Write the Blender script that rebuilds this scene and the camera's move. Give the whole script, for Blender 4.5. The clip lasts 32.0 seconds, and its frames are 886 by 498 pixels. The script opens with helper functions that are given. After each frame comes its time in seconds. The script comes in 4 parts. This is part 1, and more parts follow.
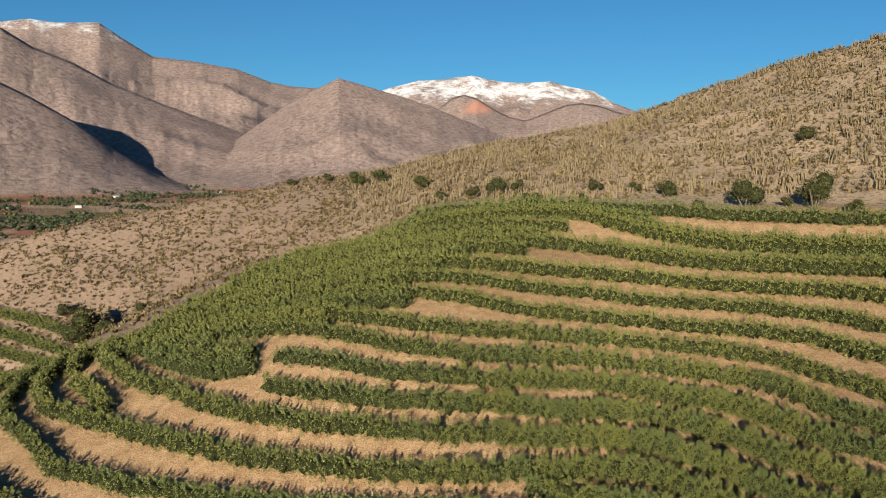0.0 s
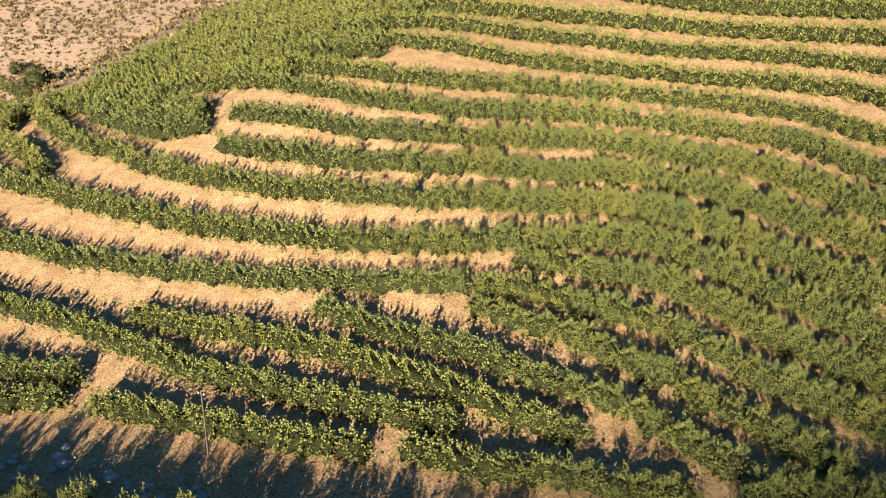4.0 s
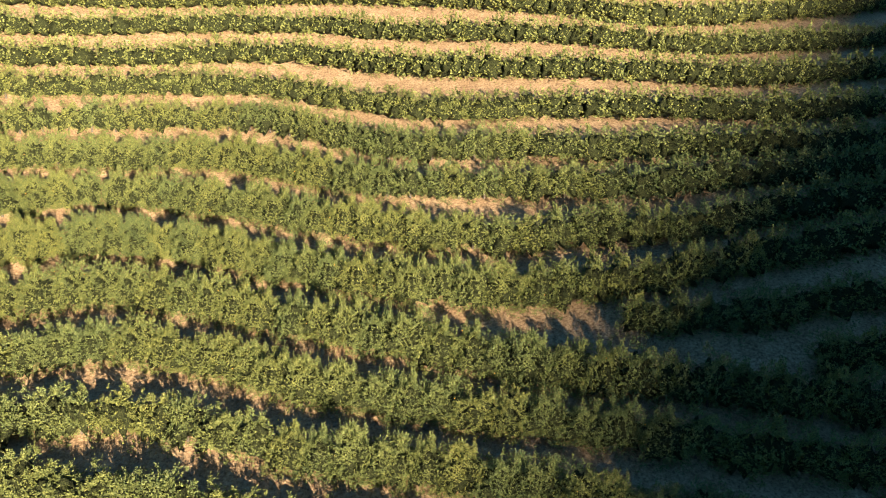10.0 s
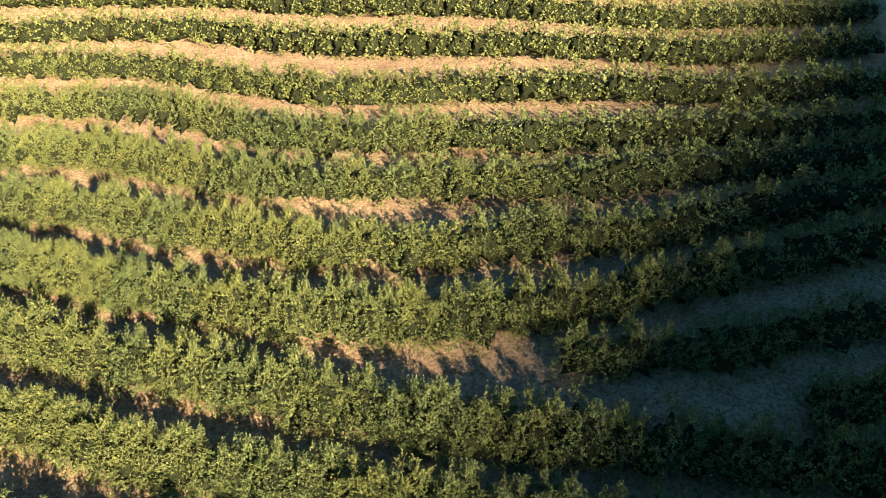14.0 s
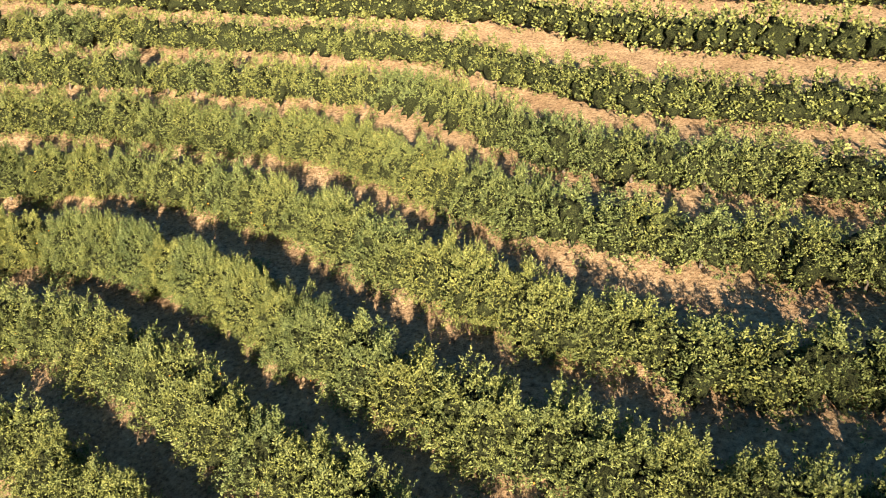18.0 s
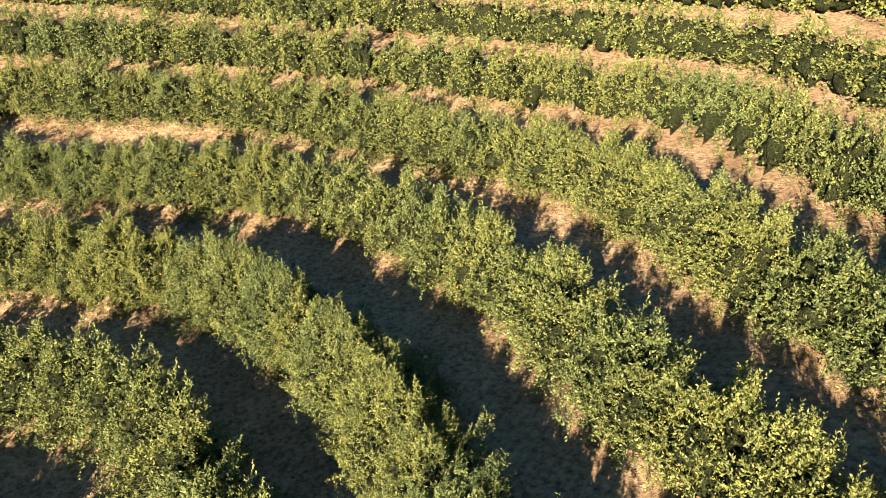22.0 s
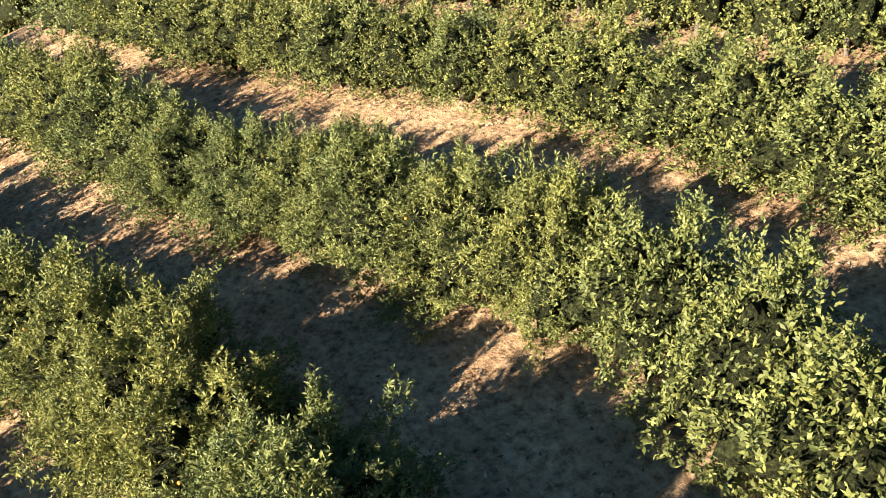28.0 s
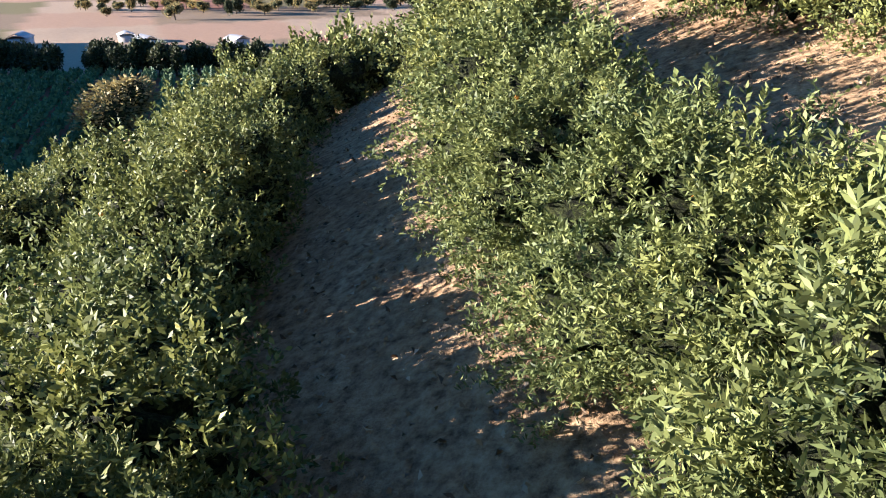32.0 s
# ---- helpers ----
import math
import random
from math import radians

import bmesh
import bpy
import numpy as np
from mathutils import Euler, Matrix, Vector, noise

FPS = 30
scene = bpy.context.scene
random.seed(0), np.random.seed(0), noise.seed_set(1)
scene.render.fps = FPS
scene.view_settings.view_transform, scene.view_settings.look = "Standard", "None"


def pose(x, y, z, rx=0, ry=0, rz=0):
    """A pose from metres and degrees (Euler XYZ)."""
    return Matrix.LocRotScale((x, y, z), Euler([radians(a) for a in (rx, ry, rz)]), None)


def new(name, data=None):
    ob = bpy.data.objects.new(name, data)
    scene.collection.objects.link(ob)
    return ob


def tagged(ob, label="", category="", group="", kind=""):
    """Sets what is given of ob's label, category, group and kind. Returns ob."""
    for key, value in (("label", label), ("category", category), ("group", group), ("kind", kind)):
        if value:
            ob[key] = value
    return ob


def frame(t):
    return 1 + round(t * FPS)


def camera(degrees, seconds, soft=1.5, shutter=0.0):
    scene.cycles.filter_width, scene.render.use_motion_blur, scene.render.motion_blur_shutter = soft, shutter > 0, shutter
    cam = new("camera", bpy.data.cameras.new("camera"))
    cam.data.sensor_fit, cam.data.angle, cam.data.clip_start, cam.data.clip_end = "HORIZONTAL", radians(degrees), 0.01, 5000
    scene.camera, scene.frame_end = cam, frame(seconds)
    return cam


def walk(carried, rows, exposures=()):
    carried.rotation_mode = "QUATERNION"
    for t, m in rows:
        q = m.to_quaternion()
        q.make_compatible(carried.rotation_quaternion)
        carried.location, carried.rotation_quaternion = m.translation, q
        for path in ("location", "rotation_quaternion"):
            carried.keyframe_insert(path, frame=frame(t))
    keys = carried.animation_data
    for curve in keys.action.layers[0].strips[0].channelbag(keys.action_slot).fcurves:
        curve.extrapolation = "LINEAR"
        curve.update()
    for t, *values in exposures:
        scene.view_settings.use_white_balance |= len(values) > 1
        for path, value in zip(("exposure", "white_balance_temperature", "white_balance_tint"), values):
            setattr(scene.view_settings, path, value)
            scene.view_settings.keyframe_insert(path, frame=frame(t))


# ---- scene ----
# The camera flies down over a hillside orchard. World in metres, z up.
cam = camera(55.53, 32.0, soft=1.0)
PATH = [
    (0, 0.18, -58.61, 16.37, 27.68, -4.43, -0.17),
    (0.5, -0.53, -56.84, 15.81, 27.57, -7.19, -0.17),
    (1, -1.27, -54.99, 15.28, 27.48, -11.24, -0.14),
    (1.5, -1.96, -53.15, 14.71, 27.42, -15.28, -0.10),
    (2, -2.59, -51.36, 14.12, 27.38, -19.22, -0.11),
    (2.5, -3.22, -49.57, 13.52, 27.35, -20.23, -0.12),
    (3, -3.90, -47.80, 12.90, 27.31, -20.16, -0.13),
    (3.5, -4.60, -46.01, 12.24, 27.28, -20.11, -0.21),
    (5.5, -7.27, -38.66, 9.70, 27.13, -20.04, -0.27),
    (6, -8.14, -36.32, 9.16, 24.52, -20.04, -0.16),
    (6.5, -8.96, -33.94, 8.63, 20.34, -20.03, 0.05),
    (7, -9.57, -31.68, 8.06, 16.28, -20.02, 0.12),
    (7.5, -9.91, -29.56, 7.48, 12.01, -19.95, 0.24),
    (8, -10.05, -27.42, 6.82, 7.68, -19.83, 0.19),
    (8.5, -9.98, -25.32, 6.18, 3.23, -19.74, 0.28),
    (9, -9.71, -23.27, 5.61, -1.19, -19.72, 0.43),
    (9.5, -9.30, -21.21, 5.03, -5.48, -19.66, 0.46),
    (10, -8.81, -19.37, 4.56, -9.52, -19.59, 0.41),
    (10.5, -8.18, -18.03, 4.14, -11.01, -19.67, 0.32),
    (11, -7.53, -17.19, 3.75, -11.47, -19.73, 0.23),
    (11.5, -6.91, -16.48, 3.40, -11.86, -19.76, 0.14),
    (12, -6.31, -15.47, 3.06, -12.19, -19.86, 0.04),
    (12.5, -5.66, -13.99, 2.76, -12.56, -19.98, 0.10),
    (13, -4.94, -12.24, 2.43, -12.93, -20.07, 0.13),
    (13.5, -4.20, -10.43, 2.09, -13.38, -20.12, 0.25),
    (15.5, -0.53, -1.93, 0.29, -2.75, -19.90, 0.00),
    (16, 0.00, 0.00, 0.00, 0.00, -19.97, 0.00),
    (16.5, 0.44, 1.88, -0.21, 2.95, -19.97, 0.06),
    (17, 0.72, 3.78, -0.39, 6.10, -20.03, 0.05),
    (17.5, 0.85, 5.72, -0.62, 8.97, -20.09, 0.02),
    (18, 0.86, 7.68, -0.88, 12.12, -20.11, 0.05),
    (18.5, 0.74, 9.65, -1.26, 14.91, -20.06, 0.03),
    (19, 0.55, 11.64, -1.63, 17.75, -19.98, 0.11),
    (19.5, 0.26, 13.60, -1.99, 20.42, -19.89, 0.07),
    (20, -0.14, 15.56, -2.35, 23.07, -19.79, 0.13),
    (20.5, -0.63, 17.45, -2.65, 25.69, -19.68, 0.03),
    (21, -1.21, 19.26, -2.94, 28.22, -19.65, 0.06),
    (21.5, -1.87, 20.99, -3.23, 30.48, -19.65, -0.00),
    (22, -2.57, 22.75, -3.54, 32.77, -19.65, -0.04),
    (22.5, -3.35, 24.54, -3.88, 35.54, -19.71, -0.11),
    (23, -4.17, 26.32, -4.21, 38.31, -19.71, -0.09),
    (23.5, -5.03, 28.07, -4.56, 41.12, -19.76, 0.01),
    (24, -6.00, 29.75, -4.92, 43.70, -19.78, 0.01),
    (24.5, -7.04, 31.33, -5.27, 46.29, -19.81, -0.03),
    (25, -8.19, 32.91, -5.54, 48.88, -20.08, -0.03),
    (25.5, -9.46, 34.43, -5.95, 51.28, -20.05, -0.07),
    (27.5, -14.36, 38.62, -7.22, 60.55, -20.05, 0.15),
    (28, -16.00, 39.87, -7.60, 63.49, -20.11, 0.22),
    (28.5, -17.64, 41.02, -8.00, 66.98, -20.15, 0.22),
    (29, -19.38, 42.11, -8.39, 71.80, -20.18, 0.30),
    (29.5, -21.23, 43.09, -8.80, 76.75, -20.15, 0.35),
    (30, -22.98, 43.82, -9.20, 81.60, -20.07, 0.36),
    (30.5, -24.44, 44.34, -9.57, 86.88, -20.16, 0.45),
    (31, -25.54, 44.57, -9.90, 92.86, -20.27, 0.52),
    (31.5, -26.50, 44.51, -10.05, 99.10, -20.20, 0.29),
    (32, -27.57, 44.29, -10.17, 105.03, -20.14, 0.41),
]
walk(cam, [(t, pose(x, y, z, 90 + pitch, roll, yaw)) for t, x, y, z, yaw, pitch, roll in PATH],
     exposures=[(0.0, 1.15, 6000, 8), (0.8, 1.25, 6300, 8), (1.6, 1.6, 6500, 10), (2.5, 2.0, 6450, 10), (6.0, 2.02, 6450, 10), (9.0, 2.24, 6400, 10),
                (13.0, 2.36, 6300, 10), (17.0, 2.3, 6300, 10), (23.0, 2.22, 6300, 10), (28.0, 2.32, 5950, 12), (30.5, 2.32, 5600, 14), (32.0, 2.58, 5250, 16)])

# ---- sky and sun ----
SUN_YAW, SUN_ELEV = 15.0, 10.3          # the light travels towards yaw 15, falling 10.3 degrees
world = bpy.data.worlds.new("world")
scene.world = world
world.use_nodes = True
wn = world.node_tree.nodes
sky = wn.new("ShaderNodeTexSky")
sky.sky_type = "NISHITA"
sky.sun_disc = False
sky.sun_elevation = radians(SUN_ELEV)
sky.sun_rotation = radians(180 - SUN_YAW)
sky.altitude = 1500
sky.air_density = 1.0
sky.dust_density = 0.0
sky.ozone_density = 2.0
clear = wn.new("ShaderNodeMix")
clear.data_type, clear.blend_type = "RGBA", "MULTIPLY"
clear.inputs[0].default_value = 1.0
clear.inputs[7].default_value = (0.33, 0.66, 0.85, 1)
world.node_tree.links.new(sky.outputs[0], clear.inputs[6])
world.node_tree.links.new(clear.outputs[2], wn["Background"].inputs[0])
wn["Background"].inputs[1].default_value = 0.05
sun = new("sun", bpy.data.lights.new("sun", "SUN"))
sun.data.energy, sun.data.angle, sun.data.color = 5.0, radians(0.6), (1.0, 0.83, 0.62)
sun.matrix_world = Matrix.Translation((0, -200, 200)) @ pose(0, 0, 0, 90 - SUN_ELEV, 0, SUN_YAW)


# ---- node helpers ----
def material(name, rough=0.9, spec=0.2):
    m = bpy.data.materials.new(name)
    m.use_nodes = True
    b = m.node_tree.nodes["Principled BSDF"]
    b.inputs["Roughness"].default_value = rough
    b.inputs["Specular IOR Level"].default_value = spec
    return m, m.node_tree.nodes, m.node_tree.links, b


def noise_node(nodes, links, scale, detail=4.0, rough=0.55, vector=None):
    n = nodes.new("ShaderNodeTexNoise")
    n.inputs["Scale"].default_value = scale
    n.inputs["Detail"].default_value = detail
    n.inputs["Roughness"].default_value = rough
    if vector is not None:
        links.new(vector, n.inputs["Vector"])
    return n


def ramp_node(nodes, links, source, *stops):
    r = nodes.new("ShaderNodeValToRGB")
    while len(r.color_ramp.elements) < len(stops):
        r.color_ramp.elements.new(0.5)
    for e, (at, colour) in zip(r.color_ramp.elements, stops):
        e.position, e.color = at, (*colour, 1)
    links.new(source, r.inputs[0])
    return r


def mix_node(nodes, links, factor, a, b, mode="MIX"):
    n = nodes.new("ShaderNodeMix")
    n.data_type, n.blend_type = "RGBA", mode
    for value, socket in ((factor, n.inputs[0]), (a, n.inputs[6]), (b, n.inputs[7])):
        if isinstance(value, bpy.types.NodeSocket):
            links.new(value, socket)
        elif isinstance(value, (int, float)):
            socket.default_value = value
        else:
            socket.default_value = (*value, 1)
    return n.outputs[2]


def bump_node(nodes, links, height, strength, distance, bsdf):
    n = nodes.new("ShaderNodeBump")
    n.inputs["Strength"].default_value = strength
    n.inputs["Distance"].default_value = distance
    links.new(height, n.inputs["Height"])
    links.new(n.outputs[0], bsdf.inputs["Normal"])


def leaf_material(name, dark, mid, light, through_share=0.24):
    """Leaves: colour by leaf, with a little light passing through."""
    m, nodes, links, b = material(name, 0.55, 0.20)
    g = nodes.new("ShaderNodeNewGeometry")
    r = ramp_node(nodes, links, g.outputs["Random Per Island"], (0.0, dark), (0.55, mid), (0.98, light), (1.0, (0.22, 0.20, 0.06)))
    o = nodes.new("ShaderNodeObjectInfo")
    t = nodes.new("ShaderNodeTexCoord")
    n = noise_node(nodes, links, 1.9, 4.0, 0.6, t.outputs["Object"])
    shade = ramp_node(nodes, links, n.outputs[0], (0.34, (0.60, 0.66, 0.68)), (0.66, (1.36, 1.30, 1.10)))
    c = mix_node(nodes, links, 1.0, r.outputs[0], shade.outputs[0], "MULTIPLY")
    own = ramp_node(nodes, links, o.outputs["Random"], (0.0, (0.85, 0.9, 0.95)), (1.0, (1.15, 1.08, 0.95)))
    c = mix_node(nodes, links, 1.0, c, own.outputs[0], "MULTIPLY")
    links.new(c, b.inputs["Base Color"])
    tr = nodes.new("ShaderNodeBsdfTranslucent")
    links.new(c, tr.inputs[0])
    mx = nodes.new("ShaderNodeMixShader")
    mx.inputs[0].default_value = through_share
    links.new(b.outputs[0], mx.inputs[1])
    links.new(tr.outputs[0], mx.inputs[2])
    links.new(mx.outputs[0], nodes["Material Output"].inputs["Surface"])
    return m


LEAF = leaf_material("citrus_leaf", (0.086, 0.100, 0.034), (0.156, 0.176, 0.058), (0.244, 0.266, 0.096))
# crown cores: bodies whose dark colour stands for the shade among the leaves
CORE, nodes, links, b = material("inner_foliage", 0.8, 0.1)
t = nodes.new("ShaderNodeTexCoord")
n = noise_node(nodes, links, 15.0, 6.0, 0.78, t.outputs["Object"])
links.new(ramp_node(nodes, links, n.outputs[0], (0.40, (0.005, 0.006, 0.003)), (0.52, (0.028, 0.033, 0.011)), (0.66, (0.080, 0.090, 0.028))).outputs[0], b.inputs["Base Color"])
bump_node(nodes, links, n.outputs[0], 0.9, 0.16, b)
BARK, nodes, links, b = material("bark", 0.9, 0.1)
n = noise_node(nodes, links, 14.0, 5.0)
links.new(ramp_node(nodes, links, n.outputs[0], (0.3, (0.05, 0.04, 0.03)), (0.7, (0.16, 0.13, 0.10))).outputs[0], b.inputs["Base Color"])
FRUIT, nodes, links, b = material("orange_peel", 0.45, 0.4)
n = noise_node(nodes, links, 30.0, 3.0)
links.new(ramp_node(nodes, links, n.outputs[0], (0.3, (0.55, 0.16, 0.01)), (0.7, (0.75, 0.36, 0.03))).outputs[0], b.inputs["Base Color"])

# ---- the shape of the land ----
BUMPS_X, BUMPS_Y, BUMP_WIDTH = np.arange(-100, 41, 20.0), np.arange(-20, 141, 20.0), 20.0
BUMPS = (
    (-0.13, -0.38, -0.36, -0.22, 0.05, 0.22, 0.08, 0.01, 0.00),
    (-0.23, -0.98, -0.85, 0.55, 1.65, 1.26, 0.33, 0.03, 0.00),
    (0.04, -0.88, -0.80, 1.07, 1.94, 1.29, 0.34, 0.03, 0.00),
    (0.20, -0.35, 0.05, 0.78, -0.36, -0.32, -0.01, -0.00, -0.00),
    (-0.08, -0.69, -0.63, -0.82, -1.70, -0.48, 0.09, 0.02, 0.00),
    (-0.14, -0.49, -0.03, 0.24, -0.20, 0.48, 0.31, 0.04, 0.00),
    (-0.04, 0.00, 0.83, 1.46, 0.79, 0.47, 0.18, 0.02, 0.00),
    (-0.00, 0.06, 0.38, 0.62, 0.34, 0.13, 0.04, 0.00, 0.00),
)
FINE_X, FINE_Y, FINE_WIDTH = np.arange(-48, 13, 12.0), np.arange(18, 79, 12.0), 10.0
FINE = (
    (-0.03, -0.04, 0.22, 0.21, 0.00, -0.01),
    (-0.08, -0.25, 0.19, 0.24, -0.10, -0.03),
    (-0.05, -0.29, -0.43, -0.26, -0.05, -0.00),
    (0.12, 0.10, 0.16, -0.14, 0.00, 0.03),
    (0.12, -0.07, 0.38, 0.08, -0.05, 0.01),
    (-0.06, -0.23, 0.04, 0.03, -0.01, -0.00),
)


def hash_grid(ix, iy, seed):
    v = np.sin(ix * 127.1 + iy * 311.7 + seed * 74.7) * 43758.5453
    return v - np.floor(v)


def value_noise(x, y, seed=0):
    ix, iy = np.floor(x), np.floor(y)
    fx, fy = x - ix, y - iy
    fx, fy = fx * fx * (3 - 2 * fx), fy * fy * (3 - 2 * fy)
    a, b_ = hash_grid(ix, iy, seed), hash_grid(ix + 1, iy, seed)
    c_, d_ = hash_grid(ix, iy + 1, seed), hash_grid(ix + 1, iy + 1, seed)
    return (a * (1 - fx) + b_ * fx) * (1 - fy) + (c_ * (1 - fx) + d_ * fx) * fy - 0.5


def fractal(x, y, octaves=4, seed=0):
    total, size = 0.0, 1.0
    for k in range(octaves):
        total = total + size * value_noise(x, y, seed + k)
        x, y, size = x * 2.03 + 11.3, y * 2.03 + 5.7, size * 0.5
    return total


def ridged(x, y, octaves=5, seed=0):
    total, size = 0.0, 1.0
    for k in range(octaves):
        total = total + size * (0.5 - np.abs(value_noise(x, y, seed + k) * 2))
        x, y, size = x * 2.07 + 3.1, y * 2.07 + 7.9, size * 0.5
    return total


def step(lo, hi, v):
    s = np.clip((v - lo) / (hi - lo), 0, 1)
    return s * s * (3 - 2 * s)


VALLEY = -48.0
EYE_X, EYE_Y, EYE_Z = 0.2, -58.6, 16.4


def bearing(x, y):
    return np.degrees(np.arctan2(-(x - EYE_X), y - EYE_Y)), np.hypot(x - EYE_X, y - EYE_Y)


def orchard_height(x, y):
    z = -13.8 + 0.27 * (y - 45)
    for bx, row in zip(BUMPS_X, BUMPS):
        for by, height in zip(BUMPS_Y, row):
            z = z + height * np.exp(-((x - bx) ** 2 + (y - by) ** 2) / (2 * BUMP_WIDTH ** 2))
    for bx, row in zip(FINE_X, FINE):
        for by, height in zip(FINE_Y, row):
            z = z + height * np.exp(-((x - bx) ** 2 + (y - by) ** 2) / (2 * FINE_WIDTH ** 2))
    over = np.maximum(-(x + 122), 0)                # the nose of the slope rolls over to the west
    z = z - np.minimum(0.014 * over ** 2, 0.50 * over)
    below = np.maximum(-(y + 14), 0) * step(-78, -95, x)          # the bank below the lowest rows drops to the valley
    return z - 0.30 * below


MOUNTAINS = (
    (4350, 1500, 900, ((0, 0.07), (8.7, 0.075), (14.7, 0.0845), (16.2, 0.0946), (17.7, 0.1099), (19.2, 0.115), (20.5, 0.1218), (22.2, 0.1203), (24, 0.1225), (25.7, 0.1293), (27.5, 0.1248), (29.4, 0.1227), (31.3, 0.114), (33.1, 0.1026), (36.2, 0.0825), (40, 0.05))),
    (3600, 1400, 1000, ((28.6, 0.0172), (33.9, 0.0894), (36.1, 0.1117), (37.6, 0.1126), (39.1, 0.1172), (41.2, 0.1308), (43.7, 0.1381), (46.5, 0.1422), (47.5, 0.1524), (48.8, 0.1663), (49.6, 0.1756), (52, 0.1725), (53.5, 0.1744), (55, 0.1692), (61, 0.15), (80, 0.10), (110, 0.08), (170, 0.08))),
    (2500, 800, 800, ((19, 0.0), (21, 0.0335), (23.3, 0.0535), (25.9, 0.0735), (28.6, 0.0932), (30.9, 0.1062), (33.1, 0.117), (34.7, 0.1245), (36.1, 0.1117), (38.4, 0.0884), (41, 0.0554), (43, 0.03), (46, -0.02))),
    (3500, 900, 500, ((8, 0.05), (12, 0.068), (14.7, 0.0768), (15.8, 0.0835), (17.3, 0.0922), (18.4, 0.0957), (19.5, 0.0934), (21, 0.0831), (22.1, 0.0754), (23.3, 0.0801), (24.4, 0.090), (25.4, 0.1018), (26.3, 0.1064), (27.1, 0.1018), (27.7, 0.0932), (29.5, 0.07), (32, 0.03), (34, 0.0))),
    (2650, 800, 700, ((33, 0.0), (34.7, 0.017), (37.7, 0.0365), (40.6, 0.0555), (45.5, 0.0856), (48.9, 0.1084), (51.1, 0.1295), (53.3, 0.1431), (55, 0.1612), (61, 0.17), (80, 0.12), (100, 0.02), (180, 0.02))),
    (1950, 420, 420, ((43, -0.03), (44.6, -0.0027), (46.3, 0.0099), (49, 0.0377), (51.2, 0.0674), (53.4, 0.09), (55.2, 0.106), (61, 0.13), (75, 0.1), (88, -0.02), (180, -0.03))),
)


def valley_floor(x, y):
    """Flat near the orchard, rising gently towards the far mountains."""
    yaw, far = bearing(x, y)
    fan = 72 * np.clip((far - 620) / 1650, 0, 1.25) * step(12, 30, yaw) * (1 - step(68, 95, yaw))
    return VALLEY + 1.2 * fractal(x / 60, y / 60, 2, 3) + fan


def land(x, y):
    yaw, far = bearing(x, y)
    # flat valley below, the orchard's slope above it
    slope = orchard_height(x, y)
    low = valley_floor(x, y)
    near = np.logaddexp(slope / 3.0, low / 3.0) * 3.0
    # the dry hill behind the orchard
    foot = np.interp(yaw, (-60, 0, 25, 36, 46, 56, 75), (185, 195, 205, 215, 245, 285, 300))
    z_foot = np.interp(yaw, (-60, 0, 20, 29, 36, 46, 51, 60, 80), (13, 12.5, 11.5, 9, -12, -25, -29, -33, -44))
    z_top = np.interp(yaw, (-60, -15, 0.3, 2.4, 5.5, 8.8, 12.2, 15.8, 19.5, 23.3, 27.1, 30.9, 36.2, 42.1, 45.7, 49.1, 55.5, 60, 72, 85), (150, 98, 70.4, 66.9, 62.9, 56, 50.2, 42.3, 36.3, 33.7, 28.8, 22.3, 18.2, 11, 6.3, 3, -5.4, -12, -32, -46))
    crest = 345.0
    s = np.clip((far - foot) / (crest - foot), 0, 1)
    hill = z_foot + (z_top - z_foot) * (s ** 1.1) + 2.2 * fractal(x / 38, y / 38, 4, 9) * step(0, 0.25, s)
    behind = np.maximum(far - crest, 0)
    hill = hill - np.minimum(behind * 0.30 * (1 - np.exp(-behind / 60)), hill - low)
    inside = step(-75, -55, yaw) * (1 - step(78, 92, yaw))
    blend = step(-32, 4, far - foot) * inside
    z = near * (1 - blend) + np.maximum(hill, low) * blend
    # the spur that shades the foot of the slope
    k = radians(SUN_YAW)
    across, along = x * math.cos(k) + y * math.sin(k), -x * math.sin(k) + y * math.cos(k)
    spur = np.interp(across, (-900, -450, -350, -110, -73, -24, 3, 12.4, 20.7, 29.8, 36, 52, 64, 200, 500), (VALLEY, VALLEY, 103, 128, 133, 136.5, 142.5, 151, 155.3, 159, 161, 165, 169, 221, 239))
    spur = VALLEY + (spur - VALLEY) * np.exp(-((along + 900) / 200) ** 2)
    z = np.maximum(z, spur)
    # the mountains, each a skyline of (bearing, rise) at a distance
    rough = ridged(x / 420, y / 420, 6, 5)
    gully = ridged(yaw * 0.55 + 0.4 * value_noise(x / 300, y / 300, 8), far / 900, 6, 15)
    m = np.zeros_like(z)
    for dist, front, back, line in MOUNTAINS:
        rise = np.interp(yaw, [p[0] for p in line], [p[1] for p in line], left=-0.02, right=line[-1][1])
        top = np.maximum(EYE_Z + dist * rise - low, 0)
        d = far - dist
        s = np.clip(1 - np.where(d < 0, -d / front, d / back), 0, 1)
        cut = np.clip((1 - s) * 3, 0, 1) * step(0.02, 0.35, s)
        m = np.maximum(m, top * (0.35 * s + 0.65 * s ** 1.7) + top * 0.13 * (rough - 0.25) * cut + 7 * rough * cut + (1.2 + 0.011 * top) * (gully - 0.25) * cut)
    return z + np.maximum(m, 0) * step(700, 1250, far) * (1 - step(105, 125, np.abs(yaw - 20)) * step(0, 1, 900 - far))


def height_at(x, y):
    return float(land(np.array([float(x)]), np.array([float(y)]))[0])


